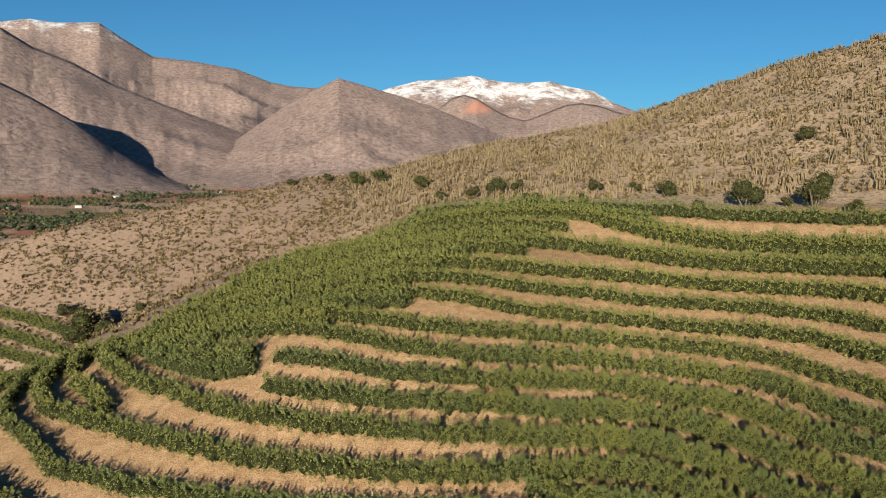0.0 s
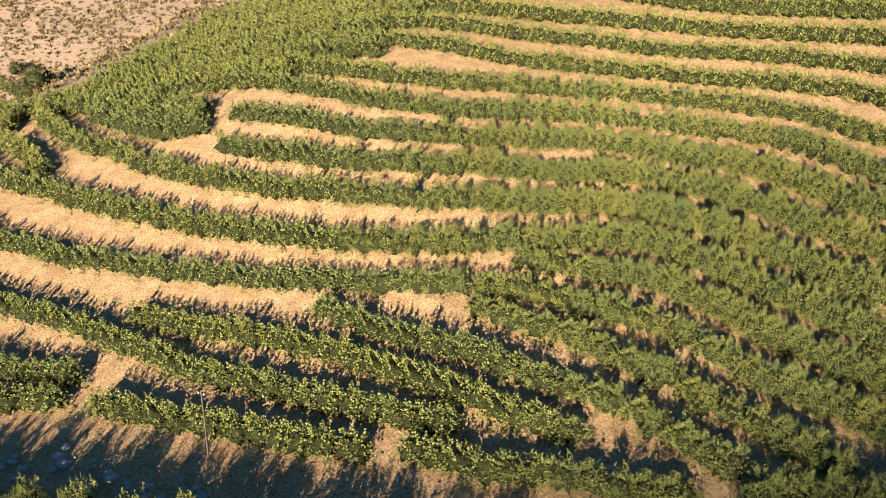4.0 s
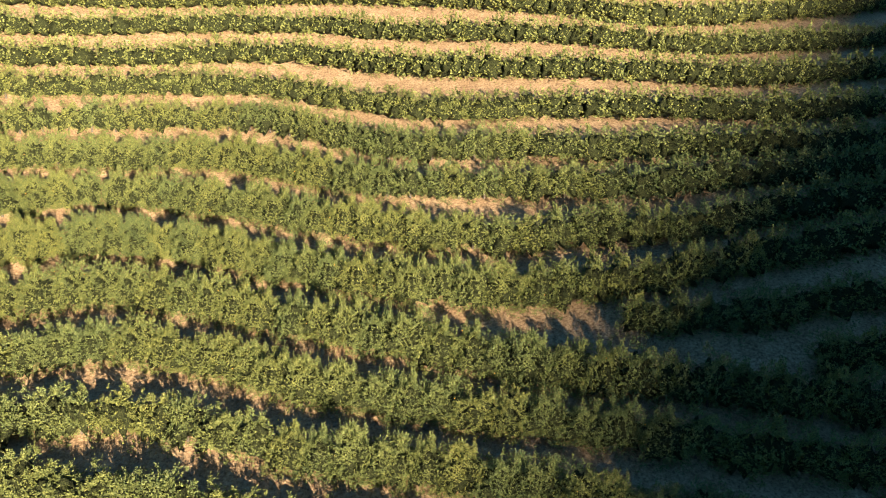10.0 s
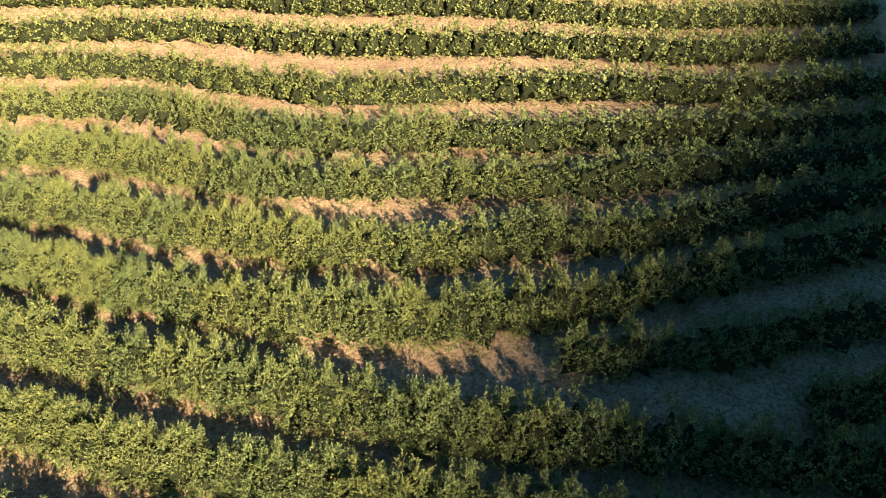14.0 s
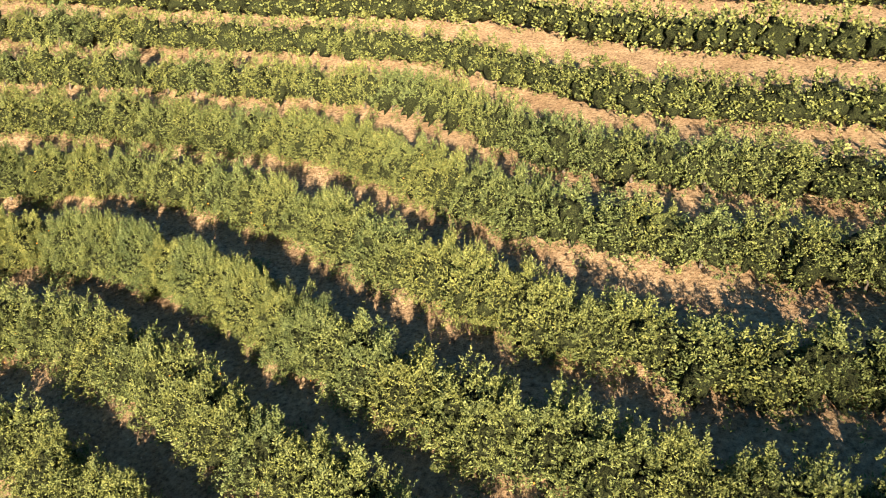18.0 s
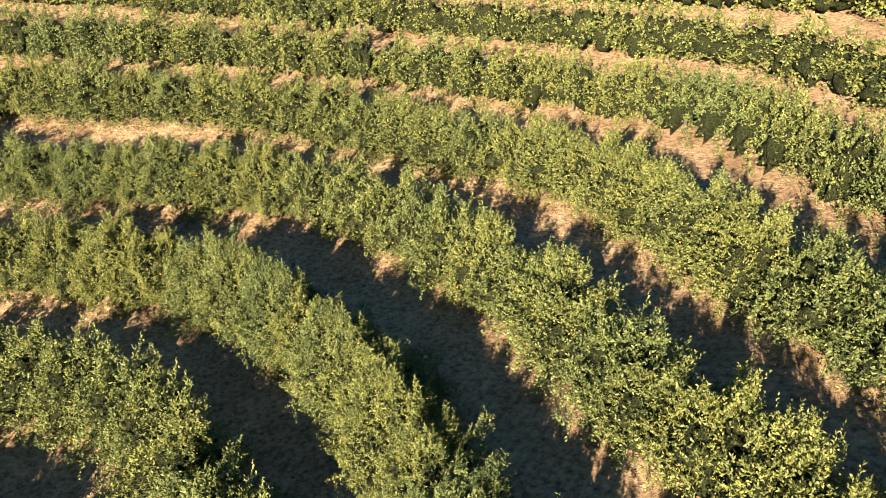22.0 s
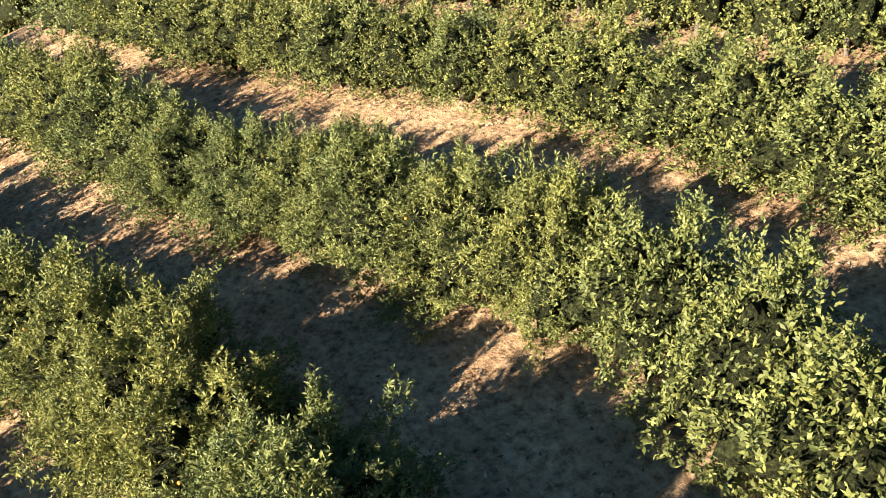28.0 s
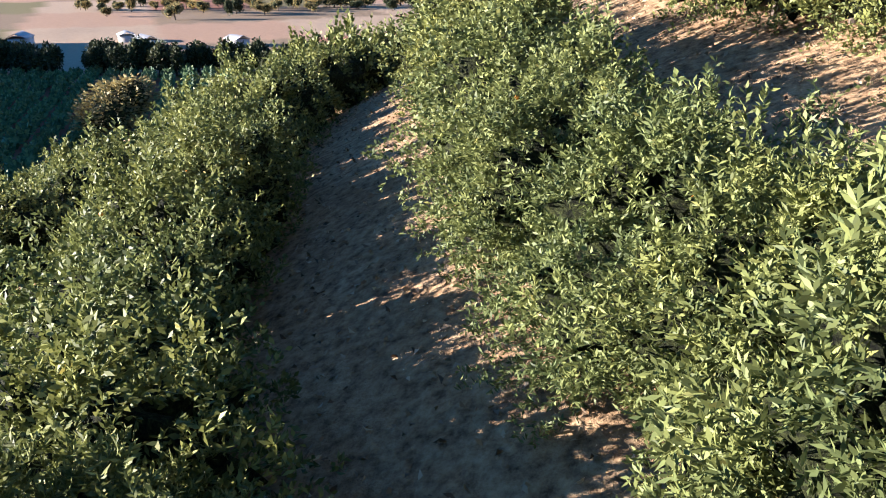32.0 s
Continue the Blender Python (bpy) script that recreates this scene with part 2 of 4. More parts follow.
# ---- mesh helpers ----
def mesh_object(name, verts, faces, mat, parent=None, smooth=False):
    me = bpy.data.meshes.new(name)
    verts, faces = np.asarray(verts, np.float32), np.asarray(faces, np.int32)
    me.vertices.add(len(verts))
    me.vertices.foreach_set("co", verts.ravel())
    per = faces.shape[1]
    me.loops.add(faces.size)
    me.loops.foreach_set("vertex_index", faces.ravel())
    me.polygons.add(len(faces))
    me.polygons.foreach_set("loop_start", np.arange(0, faces.size, per, dtype=np.int32))
    me.polygons.foreach_set("loop_total", np.full(len(faces), per, np.int32))
    if smooth:
        me.polygons.foreach_set("use_smooth", np.ones(len(faces), bool))
    me.update(calc_edges=True)
    me.materials.append(mat)
    ob = new(name, me)
    if parent is not None:
        ob.parent = parent
    return ob


def thing(name, label, category, group="", place=None):
    ob = tagged(new(name), label, category, group)
    ob.empty_display_size = 0.3
    if place is not None:
        ob.matrix_basis = place
    return ob


def part(name, mesh, parent, label=""):
    """Hangs mesh data under a thing."""
    ob = new(name, mesh)
    ob.parent = parent
    return tagged(ob, label)


def joined(pieces):
    """One vertex list and one face list from several."""
    vs, fs, k = [], [], 0
    for v, f in pieces:
        vs.append(v)
        fs.append(np.asarray(f) + k)
        k += len(v)
    return np.concatenate(vs), np.concatenate(fs)


def as_mesh(name, pieces_by_material):
    """Mesh data out of (verts, faces, material) lists, four corners a face."""
    v, f = joined([(v, f) for v, f, _ in pieces_by_material])
    me = bpy.data.meshes.new(name)
    me.vertices.add(len(v))
    me.vertices.foreach_set("co", np.asarray(v, np.float32).ravel())
    me.loops.add(f.size)
    me.loops.foreach_set("vertex_index", f.astype(np.int32).ravel())
    me.polygons.add(len(f))
    me.polygons.foreach_set("loop_start", np.arange(0, f.size, 4, dtype=np.int32))
    me.polygons.foreach_set("loop_total", np.full(len(f), 4, np.int32))
    slots, index = [], []
    for _, faces, mat in pieces_by_material:
        if mat not in slots:
            slots.append(mat)
        index += [slots.index(mat)] * len(faces)
    for mat in slots:
        me.materials.append(mat)
    me.polygons.foreach_set("material_index", np.array(index, np.int32))
    me.update(calc_edges=True)
    return me


def leaves(at, out, length, width, rng, droop=0.0, fold=0.25):
    """Pointed leaves: one four-cornered blade at each place, turned loosely along out."""
    n = len(at)
    axis = out + rng.normal(0, 0.55, (n, 3))
    axis[:, 2] += 0.25 - droop
    axis /= np.linalg.norm(axis, axis=1)[:, None] + 1e-9
    side = np.cross(axis, rng.normal(0, 1, (n, 3)))
    side /= np.linalg.norm(side, axis=1)[:, None] + 1e-9
    up = np.cross(side, axis)
    ln = (length * rng.uniform(0.7, 1.25, n))[:, None]
    wd = (width * rng.uniform(0.75, 1.2, n))[:, None]
    v = np.stack([at, at + axis * ln * 0.5 + side * wd * 0.5 + up * wd * fold, at + axis * ln, at + axis * ln * 0.5 - side * wd * 0.5 + up * wd * fold], 1)
    return v.reshape(-1, 3), np.arange(4 * n).reshape(n, 4)


def blob(rx, ry, rz, cz, rng, rings=7, around=10, rough=0.18, seed=0.0):
    """A lumpy closed body of quads."""
    th = np.linspace(0.02, math.pi - 0.02, rings)
    ph = np.linspace(0, 2 * math.pi, around, endpoint=False)
    t, p = np.meshgrid(th, ph, indexing="ij")
    d = np.stack([np.sin(t) * np.cos(p), np.sin(t) * np.sin(p), np.cos(t)], -1).reshape(-1, 3)
    k = 1 + rough * (np.sin(d[:, 0] * 5 + seed) * np.sin(d[:, 1] * 4 + seed * 2) + np.sin(d[:, 2] * 6 + seed * 3) * 0.5) + rng.uniform(-rough, rough, len(d)) * 0.5
    v = d * k[:, None] * (rx, ry, rz) + (0, 0, cz)
    i, j = np.meshgrid(np.arange(rings - 1), np.arange(around), indexing="ij")
    a, b2 = (i * around + j).ravel(), (i * around + (j + 1) % around).ravel()
    return v, np.stack([a, a + around, b2 + around, b2], 1)


def stem(p0, p1, r0, r1, sides=6):
    p0, p1 = np.array(p0, float), np.array(p1, float)
    ax = (p1 - p0) / np.linalg.norm(p1 - p0)
    u = np.cross(ax, (0.3, 0.9, 0.2))
    u /= np.linalg.norm(u)
    w = np.cross(ax, u)
    a = np.linspace(0, 2 * math.pi, sides, endpoint=False)
    ring = np.cos(a)[:, None] * u + np.sin(a)[:, None] * w
    v = np.concatenate([p0 + ring * r0, p1 + ring * r1])
    k = np.arange(sides)
    return v, np.stack([k, (k + 1) % sides, (k + 1) % sides + sides, k + sides], 1)


# ---- citrus trees of the hedgerows ----
def column_gap(d, tufts):
    """How far each direction lies from the middle of the nearest upright tuft."""
    e, t = d * (1, 1, 0.5), tufts * (1, 1, 0.5)
    return np.sqrt(np.maximum((e ** 2).sum(1)[:, None] + (t ** 2).sum(1)[None] - 2 * e @ t.T, 0)).min(1)


def crown_shape(d, tufts, seed, rx, ry, rz, cz, depth=0.85):
    """The uneven outside of a tree's crown in the directions d: upright sides, rounded top, bulging tufts."""
    p = np.where(d[:, 2] < 0, 3.6, 2.4)               # the skirt hangs straight down
    d2 = d / ((np.abs(d) ** p[:, None]).sum(1) ** (1 / p))[:, None]
    near_ = column_gap(d, tufts)
    lump = 1.0 + depth * (0.13 - np.minimum(near_, 0.32)) * 1.15 + 0.07 * np.sin(d[:, 0] * 4.3 + seed) * np.sin(d[:, 2] * 5.1 + seed * 1.7) + 0.06 * np.sin(d[:, 1] * 6.2 + seed * 2.3 + d[:, 2] * 3)
    return d2 * lump[:, None] * (rx, ry, rz) + (0, 0, cz)


def directions(n, rng):
    d = rng.normal(0, 1, (n, 3))
    d /= np.linalg.norm(d, axis=1)[:, None]
    d[:, 2] = np.where(d[:, 2] < -0.8, -d[:, 2], d[:, 2])
    return d


def sprigs(at, out, per, reach, length, width, rng, upward=0.35):
    """Leafy twig ends: at each place a short twig outwards with leaves set round it."""
    n = len(at)
    way = out + rng.normal(0, 0.35, (n, 3))
    way[:, 2] += upward
    way /= np.linalg.norm(way, axis=1)[:, None]
    way, foot = np.repeat(way, per, axis=0), np.repeat(at, per, axis=0)
    k = np.tile(np.linspace(0.1, 1.0, per), n)[:, None]
    side = np.cross(way, rng.normal(0, 1, (n * per, 3)))
    side /= np.linalg.norm(side, axis=1)[:, None] + 1e-9
    place_ = foot + way * k * reach * np.repeat(rng.uniform(0.6, 1.3, n), per)[:, None]
    return leaves(place_, side * 0.9 + way * 0.7, length, width, rng)


def citrus_crown(clusters, each, per, reach, length, width, seed, shoots, rings, depth=0.8, rx=1.50, ry=1.60, rz=1.52, cz=1.24):
    """A crown of leafy twig ends in round bunches, with dark gaps between them, over a core coloured dark as shade."""
    rng = np.random.default_rng(seed)
    tufts = directions(40, rng)
    count = clusters * each
    heart = np.repeat(directions(clusters, rng), each, axis=0)
    loose = 1.05 / math.sqrt(clusters)
    d = heart + rng.normal(0, loose, (count, 3))
    off = d - heart
    d /= np.linalg.norm(d, axis=1)[:, None]
    at = crown_shape(d, tufts, seed, rx, ry, rz, cz, depth)
    swell = np.repeat(rng.uniform(-0.09, 0.07, clusters), each) + 0.17 * (1 - np.minimum((off ** 2).sum(1) / (3 * loose ** 2), 1.8))
    at = at + d * (swell - reach * 0.6)[:, None]
    pieces = [(*sprigs(at, d + off / loose * 0.7, per, reach, length, width, rng), LEAF)]
    # leaves in the shade between the bunches
    if per > 5:
        deep = directions(count if per > 8 else count // 2, rng)
        inner = crown_shape(deep, tufts, seed, rx, ry, rz, 0, depth * 0.7) * 0.88 + (0, 0, cz)
        pieces.append((*sprigs(inner, deep, per, reach, length, width, rng), LEAF))
    # upright shoots over the top
    tops = np.argsort(-at[:, 2] + rng.uniform(0, 0.8, count))[:shoots]
    pieces.append((*sprigs(at[tops], np.tile((0, 0, 1.0), (shoots, 1)), per * 2, reach * 2.3, length, width, rng, 0.8), LEAF))
    # the core, coloured dark in place of shade inside the crown
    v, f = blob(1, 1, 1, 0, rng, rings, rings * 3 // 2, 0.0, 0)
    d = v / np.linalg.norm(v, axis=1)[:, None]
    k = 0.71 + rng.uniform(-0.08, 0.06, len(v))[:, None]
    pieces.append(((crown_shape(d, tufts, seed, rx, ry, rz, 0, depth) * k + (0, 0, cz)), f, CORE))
    return pieces


def citrus_trunk(seed):
    rng = np.random.default_rng(seed + 50)
    pieces = [(*stem((0, 0, -0.25), (0.03, 0.02, 0.55), 0.10, 0.075), BARK)]
    for k in range(4):
        a = k * 1.57 + rng.uniform(-0.4, 0.4)
        pieces.append((*stem((0.03, 0.02, 0.5), (0.55 * math.cos(a), 0.55 * math.sin(a), 1.5), 0.055, 0.025, 5), BARK))
    return pieces


def fruit_places(seed):
    rng = np.random.default_rng(seed + 90)
    d = directions(2, rng)
    return crown_shape(d, directions(40, np.random.default_rng(1 + seed % 5)), 1, 1.42, 1.5, 1.44, 1.24)


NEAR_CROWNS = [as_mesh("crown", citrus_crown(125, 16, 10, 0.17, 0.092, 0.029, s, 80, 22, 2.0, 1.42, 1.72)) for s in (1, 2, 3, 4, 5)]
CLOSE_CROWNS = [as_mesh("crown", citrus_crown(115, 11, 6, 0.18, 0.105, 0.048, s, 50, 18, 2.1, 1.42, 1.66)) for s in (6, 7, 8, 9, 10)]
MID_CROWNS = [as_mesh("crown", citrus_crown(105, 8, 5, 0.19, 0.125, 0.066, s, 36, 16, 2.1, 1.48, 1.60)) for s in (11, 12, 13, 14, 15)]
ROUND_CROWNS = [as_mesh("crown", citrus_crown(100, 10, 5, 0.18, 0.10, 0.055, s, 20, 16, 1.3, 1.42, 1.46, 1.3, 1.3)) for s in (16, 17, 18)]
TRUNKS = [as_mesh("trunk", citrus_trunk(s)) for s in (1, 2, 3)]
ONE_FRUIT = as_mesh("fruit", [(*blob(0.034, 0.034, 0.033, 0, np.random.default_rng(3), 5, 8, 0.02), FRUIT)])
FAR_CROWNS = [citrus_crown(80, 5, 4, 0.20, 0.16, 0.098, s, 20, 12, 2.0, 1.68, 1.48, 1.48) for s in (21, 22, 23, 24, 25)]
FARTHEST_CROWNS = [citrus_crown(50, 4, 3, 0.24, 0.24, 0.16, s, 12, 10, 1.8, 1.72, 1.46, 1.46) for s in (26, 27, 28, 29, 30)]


def spline(points, spacing):
    """Even steps along a smooth line through the points of a row."""
    p = np.array(points, float)
    p = np.vstack([2 * p[0] - p[1], p, 2 * p[-1] - p[-2]])
    out = []
    for k in range(1, len(p) - 2):
        t = np.linspace(0, 1, 24, endpoint=False)[:, None]
        a, b_, c_, d_ = p[k - 1], p[k], p[k + 1], p[k + 2]
        out.append(0.5 * (2 * b_ + (c_ - a) * t + (2 * a - 5 * b_ + 4 * c_ - d_) * t ** 2 + (3 * b_ - a - 3 * c_ + d_) * t ** 3))
    line = np.vstack(out + [p[-2:-1]])
    run = np.concatenate([[0], np.cumsum(np.linalg.norm(np.diff(line, axis=0), axis=1))])
    n = max(2, int(run[-1] / spacing))
    s = (np.arange(n) + 0.5) * run[-1] / n
    x, y = np.interp(s, run, line[:, 0]), np.interp(s, run, line[:, 1])
    e = 0.4
    tx, ty = np.interp(s + e, run, line[:, 0]) - np.interp(s - e, run, line[:, 0]), np.interp(s + e, run, line[:, 1]) - np.interp(s - e, run, line[:, 1])
    return np.stack([x, y, np.arctan2(ty, tx)], 1)


# the hedgerows from the top of the slope down, each along its contour
ROWS = [
    [(-104, 109), (-96, 114.5), (-85, 119), (-72, 121.5), (-60, 122), (-41.1, 121.1), (-35.1, 120.5), (-29.1, 120), (-23.1, 119.5), (-17.1, 119.1), (-11.1, 118.8), (-5.1, 118.2), (2, 117.8), (30, 117), (70, 118)],
    [(-104, 97), (-92, 105.5), (-80, 112), (-69, 115.2), (-57.5, 116), (-51.5, 113.6), (-45.5, 111.6), (-39.5, 109.9), (-33.5, 108.5), (-27.5, 107.6), (-21.5, 107.1), (-15.5, 106.8), (-9.5, 106.4), (-3.5, 105.9), (8, 104.4), (36, 105), (70, 107)],
    [(-104, 84), (-90, 91), (-78, 96.5), (-69, 98.7), (-60.1, 99.5), (-54.1, 99.7), (-48.1, 99.4), (-42.1, 98.8), (-36.1, 98.2), (-30.1, 97.8), (-24.1, 97.6), (-18.1, 97.5), (-12.1, 97.3), (-6.1, 96.8), (-0.1, 96.4), (12, 93), (40, 92), (72, 96)],
    [(-106, 71), (-94, 76), (-83, 78.8), (-69, 80.1), (-63, 81), (-57, 82.4), (-51, 84.2), (-45, 86.2), (-39, 87.7), (-33, 88.6), (-27, 88.9), (-21, 88.8), (-15, 88.4), (-9, 88), (-3, 86.7), (3, 84.6), (9, 82.6), (15, 80.3), (21, 78), (27, 74.7), (33, 73.4), (39, 73.9), (45, 75.9), (51, 77.5), (57, 79.1), (63, 80.8), (72, 84)],
    [(-107, 64), (-95, 69), (-84, 71), (-72.6, 71.1), (-66.6, 72), (-60.6, 72.7), (-54.6, 73.7), (-48.6, 75.9), (-42.6, 78.1), (-36.6, 79.4), (-30.6, 80.7), (-24.6, 81.5), (-18.6, 81.4), (-12.6, 80.6), (-6.6, 79), (-0.6, 75.8), (5.4, 73.4), (11.4, 71.2), (17.4, 69), (23.4, 66.6), (29.4, 64.5), (35.4, 64), (41.4, 65.3), (47.4, 66.4), (53.4, 67.9), (59.4, 69.4)],
    [(-108, 57.5), (-96, 61.5), (-84, 63), (-67.7, 63.8), (-61.7, 64.1), (-55.7, 64.4), (-49.7, 65.7), (-43.7, 68.4), (-37.7, 70.9), (-31.7, 73), (-25.7, 73.7), (-19.7, 74.1), (-13.7, 73.5), (-7.7, 71.5), (-1.7, 67.4), (4.3, 64), (10.3, 61.4), (16.3, 59.2), (22.3, 57), (28.3, 55.5), (34.3, 55.1), (52, 59)],
    [(-109, 51.5), (-98, 55), (-84, 56), (-77.2, 54.2), (-71.2, 53.7), (-65.2, 53.4), (-59.2, 53.8), (-53.2, 55.3), (-47.2, 58), (-41.2, 61.2), (-35.2, 64.6), (-29.2, 66.5), (-23.2, 67.4), (-17.2, 67.1), (-11.2, 65.2), (-5.2, 60.7), (0.8, 55.8), (6.8, 52.7), (12.8, 51), (18.8, 49.3), (24.8, 48.1), (33, 47), (48, 49.5)],
    [(-108, 46.5), (-97, 50), (-83.9, 50.7), (-77.9, 49.5), (-71.9, 48.5), (-65.9, 47.6), (-59.9, 47.7), (-53.9, 48.2), (-47.9, 50.2), (-41.9, 53.4), (-35.9, 57), (-29.9, 59.4), (-23.9, 60.6), (-17.9, 60.5), (-11.9, 58.6), (-5.9, 52.7), (0.1, 48), (6.1, 45.6), (12.1, 43.7), (16.8, 42.4), (28, 41), (42, 41.5)],
    [(-82.7, 42.9), (-76.7, 42.6), (-70.7, 42.1), (-64.7, 41.6), (-58.7, 41.7), (-52.7, 42.8), (-46.7, 44.5), (-40.7, 47.6), (-34.7, 51.1), (-28.7, 53.3), (-22.7, 53.9), (-16.7, 53.2), (-10.7, 49.5), (-4.7, 44.3), (1.3, 41.4), (7.3, 39.4), (13.3, 37.4), (19.3, 36.7), (38, 37.2)],
    [(-79.8, 36.4), (-73.8, 36), (-67.8, 35.7), (-61.8, 35.64), (-55.8, 36.68), (-49.8, 37.68), (-43.8, 40.08), (-37.8, 42.07), (-31.8, 45.4), (-25.8, 47.7), (-19.8, 47.2), (-13.8, 44.3), (-7.8, 39.8), (-1.8, 36.1), (4.2, 33.7), (10.2, 32.7), (16.2, 31.7), (25, 32.2), (38, 34.2)],
    [(-119.5, 49), (-121, 43.6), (-117.3, 39.6), (-107.4, 35.8), (-101.4, 34.2), (-95.4, 33.5), (-89.4, 31.8), (-83.4, 31), (-77.4, 30.4), (-71.4, 30.2), (-65.4, 30), (-59.4, 30.66), (-53.4, 31.38), (-47.4, 32.58), (-41.4, 34.88), (-35.4, 37.03), (-29.4, 40), (-23.4, 41.3), (-17.4, 39.4), (-11.4, 35.6), (-5.4, 31.8), (0.6, 29.4), (6.6, 27.7), (12.6, 27.3), (23, 27.6), (33, 29)],
    [(-125.4, 43), (-126.2, 38), (-122, 30.6), (-114.7, 25.5), (-108.7, 24.8), (-102.7, 24.4), (-96.7, 24.3), (-90.7, 23.7), (-84.7, 23.4), (-78.7, 23.2), (-72.7, 22.9), (-66.7, 23.1), (-60.7, 23.5), (-54.7, 24.1), (-48.7, 25.3), (-42.7, 27.1), (-36.7, 29.9), (-30.7, 33.2), (-24.7, 35.6), (-18.7, 34.1), (-12.7, 30.8), (-6.7, 27.3), (-0.7, 24.1), (5.3, 21), (14, 17.6), (22, 15), (36, 13.5)],
    [(-35.1, 28.6), (-29.1, 28.9), (-23.1, 29.9), (-17.1, 28.1), (-11.1, 24.5), (-5.1, 21.5), (0.9, 18.9), (6.9, 16.3), (14, 13.5), (20, 11.5), (30, 9.5)],
    [(-129.5, 38), (-128.5, 34), (-125, 28), (-121, 23), (-114.7, 20.1), (-106, 17.5), (-98.8, 14.9), (-92.8, 15), (-86.8, 15), (-80.8, 15.3), (-74.8, 15.9), (-68.8, 16.5), (-62.8, 17.1), (-56.8, 17.9), (-50.8, 19.2), (-44.8, 20.9), (-38.8, 22.6), (-32.8, 24.1), (-26.8, 24), (-20.8, 23.7), (-14.8, 21.2), (-8.8, 18.4), (-2.8, 16), (1, 14.3), (9, 10.8), (18, 7.2), (30, 4.5)],
    [(-35.9, 20.7), (-29.9, 20.3), (-23.9, 19.4), (-17.9, 17.4), (-11.9, 14.7), (-7, 12.6), (-3, 11)],
    [(-50.3, 15.9), (-44.3, 15.1), (-38.3, 14.9), (-32.3, 14.9), (-26.3, 14.2), (-20.3, 13.2), (-14.3, 11), (-10, 9.4)],
    [(-69.3, 10.3), (-63.3, 9.9), (-57.3, 10.4), (-51.3, 10.9), (-45.3, 10.8), (-39.3, 10.7), (-33.3, 10.5), (-27.3, 9.7), (-21.3, 9.3)],
    [(-131.5, 36), (-133, 29), (-129, 19), (-122, 13), (-112, 9.6), (-102, 8.2), (-88.4, 6.6), (-82.4, 6.8), (-76.4, 7.1), (-70.4, 6.7), (-64.4, 6.1), (-58.4, 5.4), (-52.4, 5.5), (-46.4, 5.7), (-40.4, 5.8), (-34.4, 6.6), (-31, 6.9)],
    [(-128, 1), (-112, -2.5), (-98, -2), (-86, -1.3), (-78.9, -0.6), (-70, 0.9), (-68, 1.3)],
    [(-92, -8), (-80, -5.2), (-73.5, -3.9), (-66.5, -1.6)],
    [(-63, -1.3), (-59.5, -0.7), (-54.5, -0.2), (-48.5, 0.5), (-42.5, 1.1), (-36.5, 2)],
    [(-33.6, 3), (-27.6, 3.9), (-21.6, 4.8), (-12, 6)],
    [(9.8, 23.9), (15, 23.4), (20, 23), (32, 23.2)],
    [(19, 19.1), (24, 18.6), (33, 18.5)],
    [(-103, 28.8), (-110, 31.9), (-116.2, 34.2)],
    [(-119.2, 36), (-121.9, 39.7), (-121.6, 44.5)],
    [(-104, 104), (-92, 111), (-80, 116), (-70, 118.4), (-58, 118.6), (-50, 117.6), (-43, 116.6)],
    [(-104, 92), (-90, 101), (-78, 107), (-68, 109.5), (-59, 110)],
    [(-105, 80), (-92, 87), (-80, 91), (-70, 93), (-62, 94)],
    [(-107, 67.5), (-94, 72.5), (-82, 75), (-71, 75.8)],
    [(-108, 61), (-96, 65.3), (-84, 67), (-74, 68.8)],
    [(-108, 54.2), (-97, 58), (-84, 59.4), (-69, 60.3)],
    [(-108, 49), (-98, 52.4), (-88, 53.1), (-79, 52)],
    [(-87, 43.4), (-96, 42.9), (-108, 44.6), (-114, 45)],
    [(-85.2, 41.3), (-91, 39.5), (-98.4, 40.6), (-109, 43)],
    [(-88.5, 45.6), (-100, 46), (-111.3, 47.5)],
    [(-104, 88), (-90, 96), (-78, 101.5), (-68, 104), (-61, 104.5)],
    [(-105, 75.5), (-92, 81), (-80, 84.5), (-71, 86)],
    [(-8.8, 7.6), (-2, 9), (6, 8.2)],
    [(-45.5, 114.4), (-39.5, 112.7), (-33.5, 111.3), (-27.5, 110.4), (-21.5, 109.9), (-15.5, 109.6), (-9.5, 109.2), (-3.5, 108.7), (8, 107.2), (36, 107.8), (70, 109.8)],
    [(-48.1, 102), (-42.1, 101.4), (-36.1, 100.8), (-30.1, 100.4), (-24.1, 100.2), (-18.1, 100.1), (-12.1, 99.9), (-6.1, 99.4), (-0.1, 99), (12, 95.6), (40, 94.6), (72, 98.6)],
]
for k in [*range(8), *range(26, 33), 36, 37]:                 # the upper rows run on over the nose
    (x0, y0), (x1, y1) = ROWS[k][0], ROWS[k][1]
    ROWS[k].insert(0, (x0 + (x0 - x1) * 0.9, y0 + (y0 - y1) * 1.2))
FLIGHT = [(-12, -30), (-9.5, -20), (-4, -10), (0, 0), (0.5, 12), (-2.5, 23), (-7, 31.5), (-14, 38.5), (-21, 43), (-27.5, 44.3), (-33, 44)]


def flight_distance(x, y):
    return min(math.hypot(x - a, y - b_) for a, b_ in FLIGHT)


def row_height(k):
    """The rows under the dry hill stand taller, those at the foot of the slope are trimmed lower."""
    return 1.1 if k < 3 else 1.05 if k == 3 or k > 23 else 0.91 if k < 10 else 0.97 if k < 12 else 0.83


